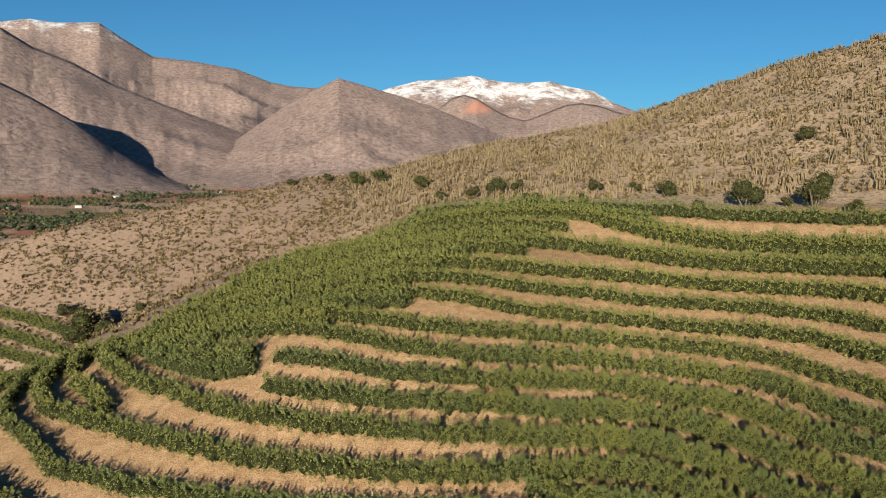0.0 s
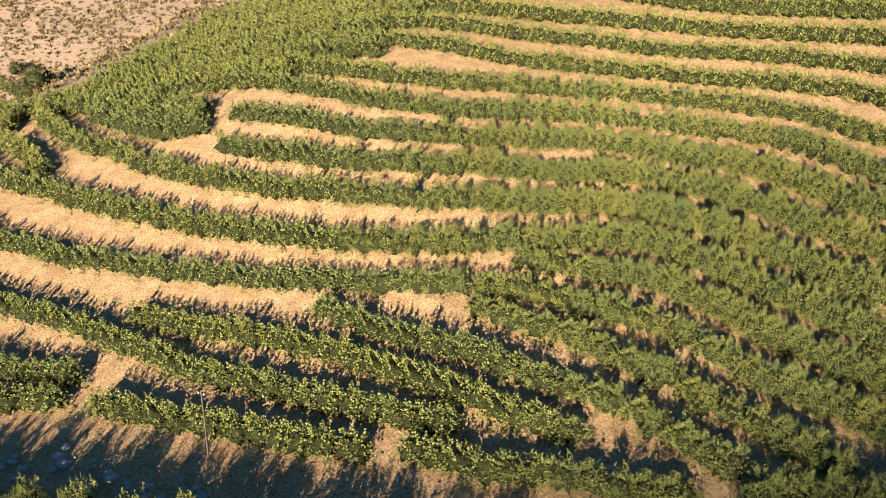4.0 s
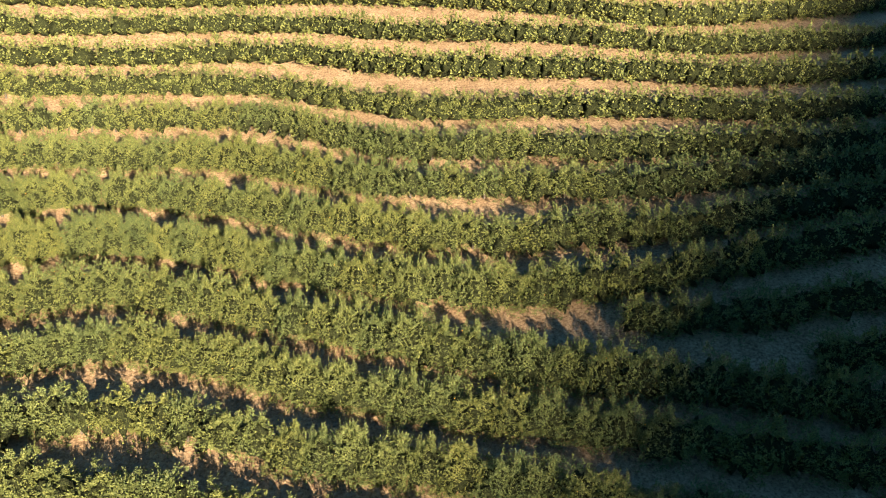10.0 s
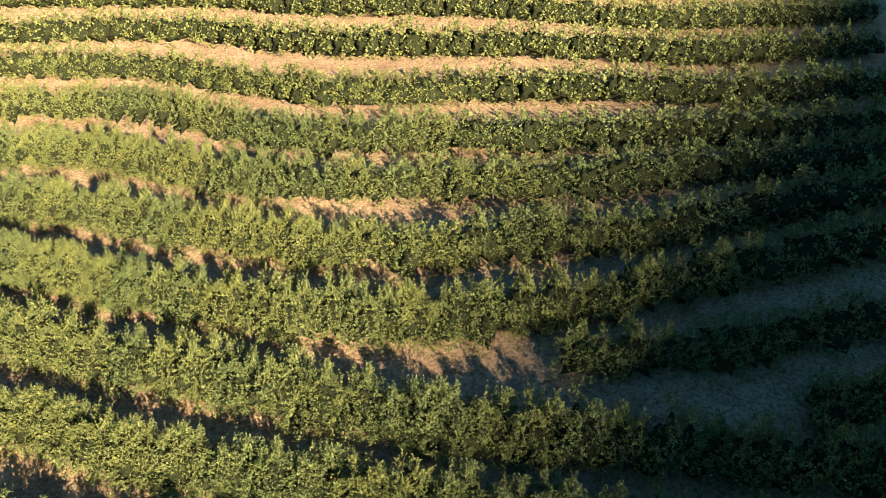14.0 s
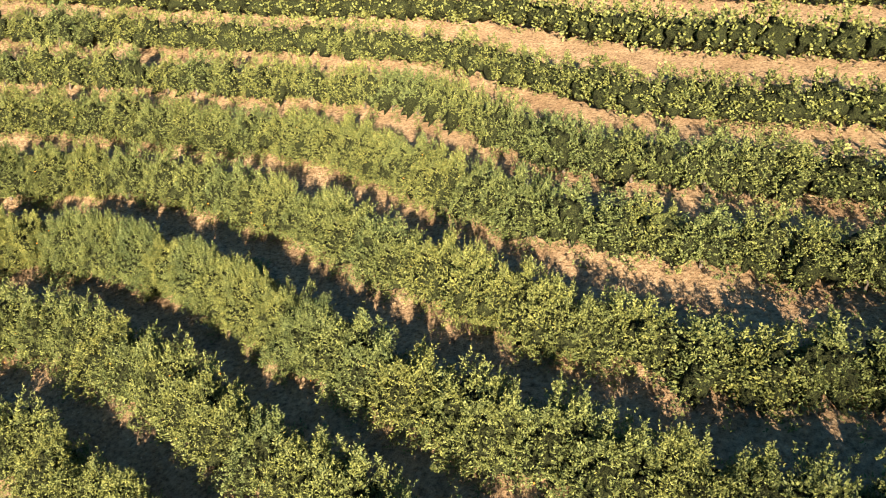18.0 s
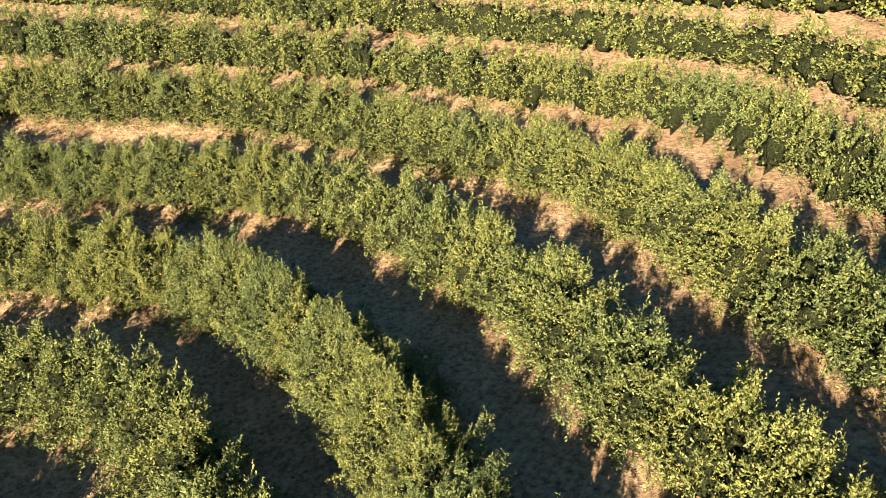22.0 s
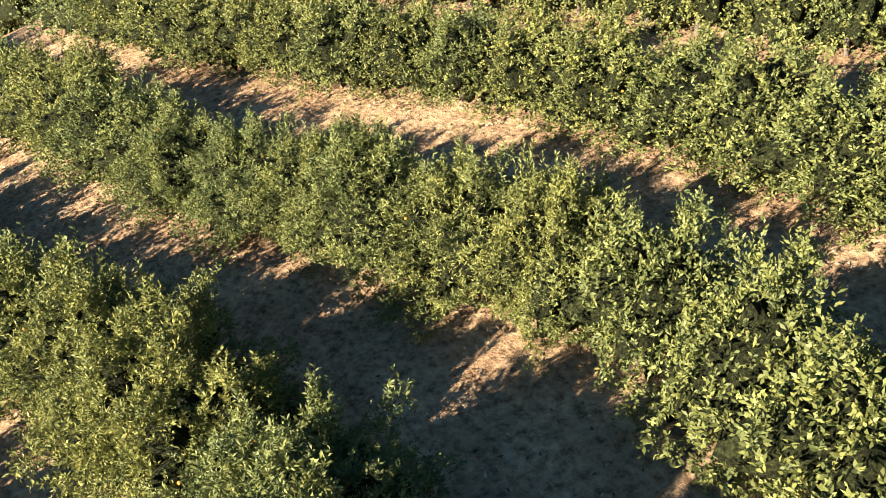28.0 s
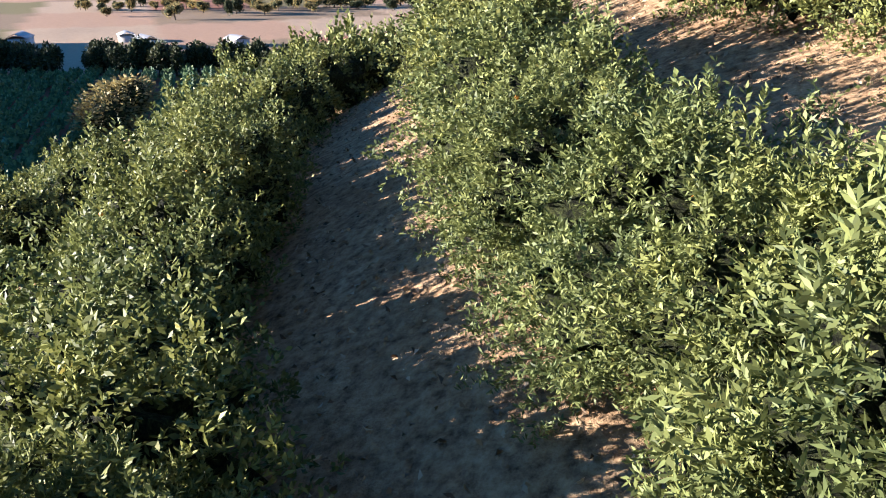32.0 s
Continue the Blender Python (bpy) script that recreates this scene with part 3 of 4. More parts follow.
def row_girth(k):
    return 1.0 if k < 3 or k > 23 else 0.93 if k < 8 else 0.98 if k < 12 else 0.86


trees = []
rng = np.random.default_rng(7)
for k, row in enumerate(ROWS):
    uphill = 0.95 if k < 24 else 0.4
    for x, y, turn in spline(row, 1.95):
        x, y = x - uphill * math.sin(turn), y + uphill * math.cos(turn)
        trees.append((flight_distance(x, y), k, x + rng.normal(0, 0.12), y + rng.normal(0, 0.12), turn,
                      rng.uniform(0.90, 1.12), rng.uniform(0.90, 1.10) * row_height(k), int(rng.integers(0, 5)), int(rng.integers(0, 3)), rng.uniform(0, 1)))
order = sorted(trees)
SINGLE = 300
for rank, (dist, k, x, y, turn, wide, tall, kind, stem_kind, chance) in enumerate(order[:SINGLE]):
    z = height_at(x, y)
    m = Matrix.Translation((x, y, z)) @ Matrix.Rotation(turn + math.pi * (kind % 2), 4, "Z") @ Matrix.Diagonal((wide, wide * row_girth(k), min(tall, 1.0 + 0.1 * chance) if dist < 9 else tall, 1))
    tree = thing("citrus_tree", "dense green citrus tree grown into a hedgerow, upright new shoots", "tree", "citrus trees in hedgerows", m)
    gap = min(min(math.hypot(x - a, y - b_) for a, b_ in FLIGHT[7:]), 3 + min(math.hypot(x - a, y - b_) for a, b_ in FLIGHT[4:7]))
    near = gap < 13
    part("crown", (NEAR_CROWNS if gap < 4.5 else CLOSE_CROWNS if gap < 13 else MID_CROWNS)[kind], tree)
    part("trunk", TRUNKS[stem_kind], tree, "short grey-brown forked trunk")
    if near and chance < 0.6:
        for p in fruit_places(rank):
            part("fruit", ONE_FRUIT, tree, "ripe orange fruit").location = p
# the trees further off, row by row
for k in range(len(ROWS)):
    pieces = {}
    for dist, row, x, y, turn, wide, tall, kind, _, _ in order[SINGLE:]:
        if row != k:
            continue
        c, s, across = math.cos(turn), math.sin(turn), wide * row_girth(k)
        z = height_at(x, y)
        for v, f, mat in (FAR_CROWNS if dist < 28 else FARTHEST_CROWNS)[kind]:
            w = np.stack([v[:, 0] * c * wide - v[:, 1] * s * across + x, v[:, 0] * s * wide + v[:, 1] * c * across + y, v[:, 2] * tall + z], 1)
            pieces.setdefault(mat.name, (mat, []))[1].append((w, f))
    if pieces:
        data = as_mesh("citrus_hedgerow", [(*joined(list_), mat) for mat, list_ in pieces.values()])
        tagged(new("citrus_hedgerow", data), "long dense green citrus hedgerow following the contour of the slope", "hedgerow", "citrus hedgerows", "stuff")

# ---- the ground, one sheet to the horizon ----
GROUND, nodes, links, b = material("ground", 0.95, 0.1)
geo = nodes.new("ShaderNodeNewGeometry")
zone = nodes.new("ShaderNodeAttribute")
zone.attribute_name = "zone"
parts_ = nodes.new("ShaderNodeSeparateColor")
links.new(zone.outputs["Color"], parts_.inputs[0])
P = geo.outputs["Position"]
fine, mid, wide_ = noise_node(nodes, links, 5.0, 6.0, 0.7, P), noise_node(nodes, links, 0.55, 5.0, 0.6, P), noise_node(nodes, links, 0.06, 4.0, 0.55, P)
# raked dry grass and straw between the hedgerows
soil = ramp_node(nodes, links, fine.outputs[0], (0.32, (0.12, 0.078, 0.046)), (0.50, (0.37, 0.260, 0.152)), (0.70, (0.58, 0.445, 0.275)))
soil_tone = ramp_node(nodes, links, mid.outputs[0], (0.3, (0.70, 0.62, 0.55)), (0.7, (1.12, 1.08, 1.02)))
soil_c = mix_node(nodes, links, 1.0, soil.outputs[0], soil_tone.outputs[0], "MULTIPLY")
# dry hill: ochre earth with low scrub
scrub = noise_node(nodes, links, 0.9, 7.0, 0.75, P)
hill = ramp_node(nodes, links, scrub.outputs[0], (0.38, (0.135, 0.105, 0.076)), (0.48, (0.32, 0.245, 0.17)), (0.66, (0.45, 0.345, 0.24)))
hill_tone = ramp_node(nodes, links, wide_.outputs[0], (0.35, (0.80, 0.82, 0.80)), (0.65, (1.06, 1.03, 0.98)))
hill_c = mix_node(nodes, links, 1.0, hill.outputs[0], hill_tone.outputs[0], "MULTIPLY")
# far slopes: mauve rock, greyed to stand for the haze of distance
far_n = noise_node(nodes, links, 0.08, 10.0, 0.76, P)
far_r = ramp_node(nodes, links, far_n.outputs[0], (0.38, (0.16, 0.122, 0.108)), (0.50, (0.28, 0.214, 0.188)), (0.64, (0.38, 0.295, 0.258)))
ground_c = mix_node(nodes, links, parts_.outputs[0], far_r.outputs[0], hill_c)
ground_c = mix_node(nodes, links, parts_.outputs[1], ground_c, soil_c)
snow_n = noise_node(nodes, links, 0.012, 10.0, 0.80, P)
snow_add = nodes.new("ShaderNodeMath")
snow_add.operation = "MULTIPLY_ADD"
links.new(snow_n.outputs[0], snow_add.inputs[0])
snow_add.inputs[1].default_value = 1.6
links.new(parts_.outputs[2], snow_add.inputs[2])
snow_cut = nodes.new("ShaderNodeMapRange")
links.new(snow_add.outputs[0], snow_cut.inputs["Value"])
snow_cut.inputs["From Min"].default_value, snow_cut.inputs["From Max"].default_value = 1.16, 1.42
ground_c = mix_node(nodes, links, snow_cut.outputs[0], ground_c, (0.80, 0.82, 0.85))
# valley fields, rock slide and darkened hill shoulder: own tint, kept in a second attribute
field = nodes.new("ShaderNodeAttribute")
field.attribute_name = "field"
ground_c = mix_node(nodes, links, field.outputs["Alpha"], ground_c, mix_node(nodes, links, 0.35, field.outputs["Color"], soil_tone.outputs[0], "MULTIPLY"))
links.new(ground_c, b.inputs["Base Color"])
far_only = nodes.new("ShaderNodeMath")
far_only.operation = "SUBTRACT"
far_only.inputs[0].default_value = 1.0
links.new(parts_.outputs[0], far_only.inputs[1])
gully = nodes.new("ShaderNodeMath")
gully.operation = "MULTIPLY"
links.new(far_n.outputs[0], gully.inputs[0])
links.new(far_only.outputs[0], gully.inputs[1])
relief = nodes.new("ShaderNodeMath")
relief.operation = "MULTIPLY_ADD"
links.new(gully.outputs[0], relief.inputs[0])
relief.inputs[1].default_value = 70.0
links.new(fine.outputs[0], relief.inputs[2])
bump_node(nodes, links, relief.outputs[0], 0.9, 0.12, b)


def spread(count, reach, core):
    """Steps that are close in the middle and wide far out."""
    t = np.linspace(-1, 1, count)
    k = np.arcsinh(reach / core)
    return core * np.sinh(t * k)


def paint(ob, xs, ys, zs):
    """Where the soil, the dry hill, the snow, the valley fields and the darkened shoulder lie."""
    _, far_g = bearing(xs, ys)
    west = np.interp(ys, (44, 56), (-137, -117))
    in_orchard = step(0, 6, xs - west) * step(-16, -10, ys) * (1 - step(128, 136, ys)) * (1 - step(60, 75, xs))
    dry = 1 - step(900, 1500, far_g)
    snowy = np.clip((zs - np.where(far_g > 3700, 285, 470)) / 330, 0, 0.5) * (far_g > 2600)
    colour = np.stack([dry, in_orchard, np.clip(snowy, 0, 1), np.ones_like(dry)], 1)
    layer = ob.data.attributes.new("zone", "FLOAT_COLOR", "POINT")
    layer.data.foreach_set("color", colour.astype(np.float32).ravel())
    flat = np.clip((valley_floor(xs, ys) + 6 - zs) / 4, 0, 1) * (1 - in_orchard)
    cell_x, cell_y = np.floor((xs * 0.82 + ys * 0.57) / 95 + 0.35 * np.sin(ys / 130)), np.floor((ys * 0.82 - xs * 0.57) / 62)
    palette = np.array([(0.34, 0.18, 0.12), (0.40, 0.26, 0.17), (0.20, 0.17, 0.08), (0.32, 0.155, 0.10), (0.42, 0.31, 0.21), (0.26, 0.19, 0.12)])
    tint = palette[np.clip((hash_grid(cell_x, cell_y, 3) * 6).astype(int), 0, 5)]
    # western shoulder of the hill: greyer, pinkish earth, colour darkened for grazing sun
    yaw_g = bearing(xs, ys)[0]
    shoulder_shade = 0.62 * step(31, 38, yaw_g) * (1 - step(330, 420, far_g)) * (1 - in_orchard) * (zs > VALLEY + 9) * (xs < -60) * (ys > 45)
    tint = np.where((shoulder_shade > flat)[:, None], (0.215, 0.155, 0.122), tint)
    flat = np.maximum(flat, shoulder_shade)
    # a bare slide of reddish rock under the snow
    rise_g = (zs - EYE_Z) / np.maximum(far_g, 1)
    slide = 0.9 * (1 - step(0.5, 1.3, np.abs(yaw_g - 25.1 + 60 * (rise_g - 0.092)))) * step(0.080, 0.086, rise_g) * (1 - step(0.096, 0.101, rise_g)) * (far_g > 2700) * (far_g < 3700)
    tint = np.where((slide > flat)[:, None], (0.52, 0.27, 0.19), tint)
    flat = np.maximum(flat, slide)
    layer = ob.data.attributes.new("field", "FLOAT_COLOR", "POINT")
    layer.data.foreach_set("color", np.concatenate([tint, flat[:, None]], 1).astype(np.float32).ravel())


def sheet(name, X, Y, Z, label):
    i, j = np.meshgrid(np.arange(X.shape[0] - 1), np.arange(X.shape[1] - 1), indexing="ij")
    a = (i * X.shape[1] + j).ravel()
    quads = np.stack([a, a + X.shape[1], a + X.shape[1] + 1, a + 1], 1)
    ob = mesh_object(name, np.stack([X.ravel(), Y.ravel(), Z.ravel()], 1), quads, GROUND, smooth=True)
    tagged(ob, label, "ground", "", "structure")
    paint(ob, X.ravel(), Y.ravel(), Z.ravel())


gx, gy = spread(420, 4900, 70) - 40, spread(420, 4900, 70) + 40
X, Y = np.meshgrid(gx, gy, indexing="ij")
Z = land(X, Y)
yaw_g, far_g = bearing(X, Y)
Z = Z - 45 * step(1330, 1480, far_g) * step(9.5, 12.5, yaw_g) * (1 - step(63.5, 66.5, yaw_g))     # under the mountains
sheet("ground", X, Y, Z, "dry hillside with straw-coloured soil, scrubby hills and valley fields")
ANG, RING = np.meshgrid(np.radians(np.linspace(9, 67, 620)), 1300 * (5000 / 1300) ** np.linspace(0, 1, 130), indexing="ij")
X, Y = EYE_X - RING * np.sin(ANG), EYE_Y + RING * np.cos(ANG)
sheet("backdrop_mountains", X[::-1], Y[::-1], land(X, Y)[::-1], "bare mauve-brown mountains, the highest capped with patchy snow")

# ---- other plants ----
SHRUB_LEAF = leaf_material("shrub_leaf", (0.040, 0.042, 0.018), (0.078, 0.078, 0.034), (0.13, 0.122, 0.058), 0.15)
SCRUB_LEAF = leaf_material("dry_scrub", (0.055, 0.044, 0.026), (0.11, 0.086, 0.05), (0.20, 0.155, 0.09), 0.1)
AUTUMN_LEAF = leaf_material("autumn_leaf", (0.17, 0.135, 0.065), (0.30, 0.235, 0.10), (0.42, 0.34, 0.14), 0.2)
VALLEY_LEAF = leaf_material("valley_leaf", (0.07, 0.115, 0.055), (0.13, 0.195, 0.085), (0.21, 0.28, 0.12), 0.15)
BELT_LEAF = leaf_material("belt_leaf", (0.022, 0.032, 0.016), (0.045, 0.058, 0.028), (0.085, 0.09, 0.045), 0.1)
CACTUS, nodes, links, b = material("cactus_skin", 0.7, 0.2)
o = nodes.new("ShaderNodeNewGeometry")
links.new(ramp_node(nodes, links, o.outputs["Random Per Island"], (0.0, (0.10, 0.078, 0.044)), (1.0, (0.21, 0.165, 0.10))).outputs[0], b.inputs["Base Color"])
STONE, nodes, links, b = material("pale_stone", 0.9, 0.2)
n = noise_node(nodes, links, 3.0, 6.0, 0.65)
links.new(ramp_node(nodes, links, n.outputs[0], (0.3, (0.24, 0.21, 0.18)), (0.7, (0.52, 0.48, 0.42))).outputs[0], b.inputs["Base Color"])
bump_node(nodes, links, n.outputs[0], 0.6, 0.08, b)
WOOD, nodes, links, b = material("weathered_wood", 0.9, 0.1)
n = noise_node(nodes, links, 7.0, 6.0)
links.new(ramp_node(nodes, links, n.outputs[0], (0.3, (0.05, 0.042, 0.034)), (0.7, (0.12, 0.10, 0.08))).outputs[0], b.inputs["Base Color"])
WALL, nodes, links, b = material("limewash", 0.9, 0.2)
n = noise_node(nodes, links, 0.8, 5.0)
links.new(ramp_node(nodes, links, n.outputs[0], (0.3, (0.36, 0.33, 0.30)), (0.7, (0.55, 0.53, 0.50))).outputs[0], b.inputs["Base Color"])
ROOF, nodes, links, b = material("sheet_roof", 0.55, 0.4)
n = noise_node(nodes, links, 0.9, 5.0)
links.new(ramp_node(nodes, links, n.outputs[0], (0.3, (0.24, 0.23, 0.23)), (0.7, (0.42, 0.42, 0.43))).outputs[0], b.inputs["Base Color"])
DARK, nodes, links, b = material("dark_opening", 0.4, 0.4)
b.inputs["Base Color"].default_value = (0.03, 0.03, 0.035, 1)
CERAMIC, nodes, links, b = material("white_ceramic", 0.3, 0.5)
b.inputs["Base Color"].default_value = (0.75, 0.75, 0.73, 1)


def bush_crown(count, length, width, seed, leaf, wide=1.0, tall=1.0, lift=0.9):
    """A loose crown about two metres across, of several lobes."""
    rng = np.random.default_rng(seed)
    pieces = []
    for k in range(7):
        a, r = rng.uniform(0, 6.28), rng.uniform(0.15, 0.62)
        c = np.array((r * math.cos(a) * wide, r * math.sin(a) * wide, lift + rng.uniform(-0.35, 0.35) * tall))
        size = rng.uniform(0.38, 0.58)
        n_ = count // 7
        d = rng.normal(0, 1, (n_, 3))
        d /= np.linalg.norm(d, axis=1)[:, None]
        at = c + d * size * rng.uniform(0.65, 1.08, n_)[:, None] * (wide, wide, tall)
        pieces.append((*leaves(at, d, length, width, rng), leaf))
        # dark core in each lobe, its inner shade put into the colour
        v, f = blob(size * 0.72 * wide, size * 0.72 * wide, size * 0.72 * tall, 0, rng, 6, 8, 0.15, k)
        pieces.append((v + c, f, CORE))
    return pieces


def bush_stems(seed, tall=1.0):
    rng = np.random.default_rng(seed)
    return [(*stem((rng.normal(0, 0.06), rng.normal(0, 0.06), -0.3), (rng.normal(0, 0.35), rng.normal(0, 0.35), 0.9 * tall), 0.06, 0.03, 5), BARK) for _ in range(4)]


def place(x, y, size, high, turn=0.0):
    return Matrix.Translation((x, y, height_at(x, y) - 0.05)) @ Matrix.Rotation(turn, 4, "Z") @ Matrix.Diagonal((size, size, high, 1))


SHRUBS = [as_mesh("foliage", bush_crown(1500, 0.11, 0.06, s, SHRUB_LEAF)) for s in (31, 32, 33)]
DRY_SHRUBS = [as_mesh("foliage", bush_crown(900, 0.13, 0.05, s, SCRUB_LEAF)) for s in (34, 35)]
SHRUB_STEMS = [as_mesh("stems", bush_stems(s)) for s in (1, 2)]
for x, y, size, high, kind in ((-26.6, 131.5, 4.2, 3.9, 0), (-12.6, 130, 4.4, 4.5, 1), (-45.9, 144, 3.0, 2.5, 2), (-91.6, 147.5, 3.4, 3.0, 0), (-65, 149.6, 2.5, 2.1, 3),
                               (-172.6, 203.7, 4.2, 3.6, 1), (-165, 206, 3.4, 3.2, 2), (-127.6, 170.3, 3.4, 2.8, 0), (-60.9, 128, 1.7, 2.0, 1), (-35.1, 126, 1.9, 1.7, 2), (-4.7, 126, 2.0, 1.8, 0),
                               (-73.9, 131.3, 2.2, 2.0, 2), (-98.8, 146.8, 2.8, 2.0, 3), (-19.3, 186.8, 3.6, 2.5, 4), (-195.4, 216.1, 2.6, 2.2, 3), (-207.9, 208.8, 2.6, 2.0, 0),
                               (-87, 150, 2.2, 2.2, 3), (-106, 143, 2.4, 1.8, 4), (-79, 137, 1.8, 1.6, 0), (-55, 150, 2.2, 1.6, 4), (3, 134, 2.2, 1.4, 4), (-18, 132, 1.8, 1.3, 4),
                               (-197, 104, 9.0, 7.2, 3), (-221.6, 115.3, 3.6, 2.6, 3), (-192.4, 118.5, 3.2, 2.4, 4), (-186, 121, 2.6, 2.0, 2), (-205, 112, 4.2, 3.2, 1)):
    dry_one = kind > 2
    s = thing("shrub", "dry brown shrub on the stony hillside" if dry_one else "rounded grey-green shrub at the foot of the dry hill", "shrub", "shrubs on the hill", place(x, y, size, high, x))
    part("foliage", DRY_SHRUBS[kind - 3] if dry_one else SHRUBS[kind], s)
    part("stems", SHRUB_STEMS[kind % 2], s, "thin brown stems")

# two lines of trees below the track; the unseen second is added for shade
for row_ in range(2):
    for k in range(-7, 15):
        x, y = -61.2 + 4.45 * k + 3.4 * row_, -12.5 + 0.9 * k - 0.012 * k * k - 4.8 * row_
        size, high = 1.18 + 0.10 * math.sin(x * 3) + 0.7 * row_, 1.74 + 0.12 * math.sin(x * 5) + 0.45 * row_
        t = thing("shade_tree", "round-headed green tree below the track, casting shade over it", "tree", "trees below the track", place(x, y, size, high, y))
        part("crown", ROUND_CROWNS[int(abs(x)) % 3], t)
        part("trunk", TRUNKS[int(abs(x)) % 3], t, "short grey-brown forked trunk")

# pale stones beside the track
rng = np.random.default_rng(17)
STONES = []
for s in range(4):
    v, f = blob(0.5, 0.4, 0.32, 0.12, np.random.default_rng(60 + s), 6, 8, 0.25, s * 1.9)
    STONES.append(as_mesh("stone", [(v, f, STONE)]))
for x, y, count, big in ((-70.8, -5.9, 6, 1.1), (-65.2, -6.9, 7, 1.3), (-61.1, -5.5, 8, 1.3), (-63.4, -4.4, 4, 0.7), (-56.2, -4.9, 7, 1.2), (-53.5, -5.2, 6, 0.7), (-50.8, -5.4, 8, 0.8),
                         (-46.8, -4.0, 8, 1.0), (-44.6, -4.2, 6, 1.1), (-49, -3.8, 6, 0.6), (-58.5, -4.2, 6, 0.6), (-40, -2.6, 6, 0.8), (-36, -1.2, 5, 0.8), (-76, -8, 5, 1.0)):
    for k in range(count):
        sx, sy, size = x + rng.normal(0, 0.8), y + rng.normal(0, 0.55), rng.uniform(0.3, 1.0) * big
        st = new("stone", STONES[int(rng.integers(0, 4))])
        st.matrix_basis = Matrix.Translation((sx, sy, height_at(sx, sy) - 0.06)) @ Matrix.Rotation(rng.uniform(0, 6.28), 4, "Z") @ Matrix.Diagonal((size, size, size, 1))
        tagged(st, "pale rough field stone heaped beside the dirt track", "stone", "stones beside the track")

# clods and fallen leaves in the alleys where the flight ends
LITTER, nodes, links, b = material("dry_litter", 0.9, 0.1)
o = nodes.new("ShaderNodeNewGeometry")
links.new(ramp_node(nodes, links, o.outputs["Random Per Island"], (0.0, (0.10, 0.065, 0.04)), (0.6, (0.34, 0.24, 0.15)), (1.0, (0.58, 0.46, 0.30))).outputs[0], b.inputs["Base Color"])
n_ = 16000
lx, ly = rng.uniform(-62, -14, n_), rng.uniform(30, 56, n_)
at = np.column_stack([lx, ly, land(lx, ly) + 0.015])
v, f = leaves(at, np.column_stack([rng.normal(0, 1, (n_, 2)), np.full(n_, -0.25)]), 0.12, 0.06, rng, 0.0, 0.5)
tagged(mesh_object("leaf_litter", v, f, LITTER), "dry straw-brown leaves and clods strewn on the alley soil", "litter", "", "stuff")

# the thin pole between the lower rows
pole = thing("utility_pole", "thin weathered wooden pole with a small crossarm", "pole", "", Matrix.Translation((-48.9, -0.9, height_at(-48.9, -0.9))))
part("post", as_mesh("post", [(*stem((0, 0, -0.4), (-0.1, 0.05, 6.2), 0.075, 0.05, 8), WOOD)]), pole)
part("crossarm", as_mesh("crossarm", [(*stem((-0.45, 0.05, 6.0), (0.25, 0.02, 6.0), 0.035, 0.035, 6), WOOD)]), pole)
for k in (-0.4, 0.2):
    part("insulator", as_mesh("insulator", [(*stem((k, 0.03, 6.03), (k, 0.03, 6.18), 0.04, 0.03, 6), CERAMIC)]), pole, "white ceramic insulator")

# ---- the neighbouring orchard on the next slope ----
pieces = {}
for row in ([(-258, 108), (-241, 109.6), (-225, 109.3), (-213, 107.8)], [(-250, 101), (-232, 102.9), (-216, 102), (-205, 101)], [(-245, 95), (-225, 97.5), (-210, 97.3), (-199, 96)],
            [(-238, 90), (-218, 92.5), (-204, 92.4), (-192, 90)], [(-232, 84), (-212, 87), (-196, 86), (-184, 84)]):
    for x, y, turn in spline(row, 2.2):
        z = height_at(x, y)
        for v, f, mat in FARTHEST_CROWNS[int(abs(x * 7)) % 5]:
            pieces.setdefault(mat.name, (mat, []))[1].append((v * (1.25, 1.25, 1.1) + (x, y, z), f))
tagged(new("orchard_rows", as_mesh("orchard_rows", [(*joined(list_), mat) for mat, list_ in pieces.values()])),
       "rows of green citrus trees on the neighbouring slope", "orchard", "", "stuff")

# ---- scrub and cacti on the dry hill ----
rng = np.random.default_rng(23)


def hill_places(count, yaw_lo, yaw_hi, far_lo, far_hi, dense, patchy=1.0):
    """Uneven places on the dry hill, thicker where the noise is high."""
    out_ = []
    while sum(len(o_) for o_ in out_) < count:
        yaw = np.radians(rng.uniform(yaw_lo, yaw_hi, 4000))
        far = np.sqrt(rng.uniform(far_lo ** 2, far_hi ** 2, 4000))
        x, y = EYE_X - far * np.sin(yaw), EYE_Y + far * np.cos(yaw)
        keep = patchy * fractal(x / 9, y / 9, 3, 31) + rng.uniform(-0.35, 0.35, 4000) > dense
        foot_ = np.interp(np.degrees(yaw), (-60, 0, 25, 36, 46, 56, 75), (195, 203, 212, 226, 252, 290, 305))
        keep &= (far > foot_) | (x < -122)
        keep &= ~((x > -122) & (y < 137)) & (y > 52)
        out_.append(np.stack([x[keep], y[keep]], 1))
    return np.concatenate(out_)[:count]


spots = hill_places(21000, -6, 62, 165, 352, 0.0, 0.45)
zs_ = land(spots[:, 0], spots[:, 1])
n_leaf = 5
at = np.repeat(np.column_stack([spots, zs_]), n_leaf, axis=0)
size = np.repeat(rng.uniform(0.35, 1.15, len(spots)), n_leaf)
d = rng.normal(0, 1, (len(at), 3))
d[:, 2] = np.abs(d[:, 2]) + 0.25
d /= np.linalg.norm(d, axis=1)[:, None]
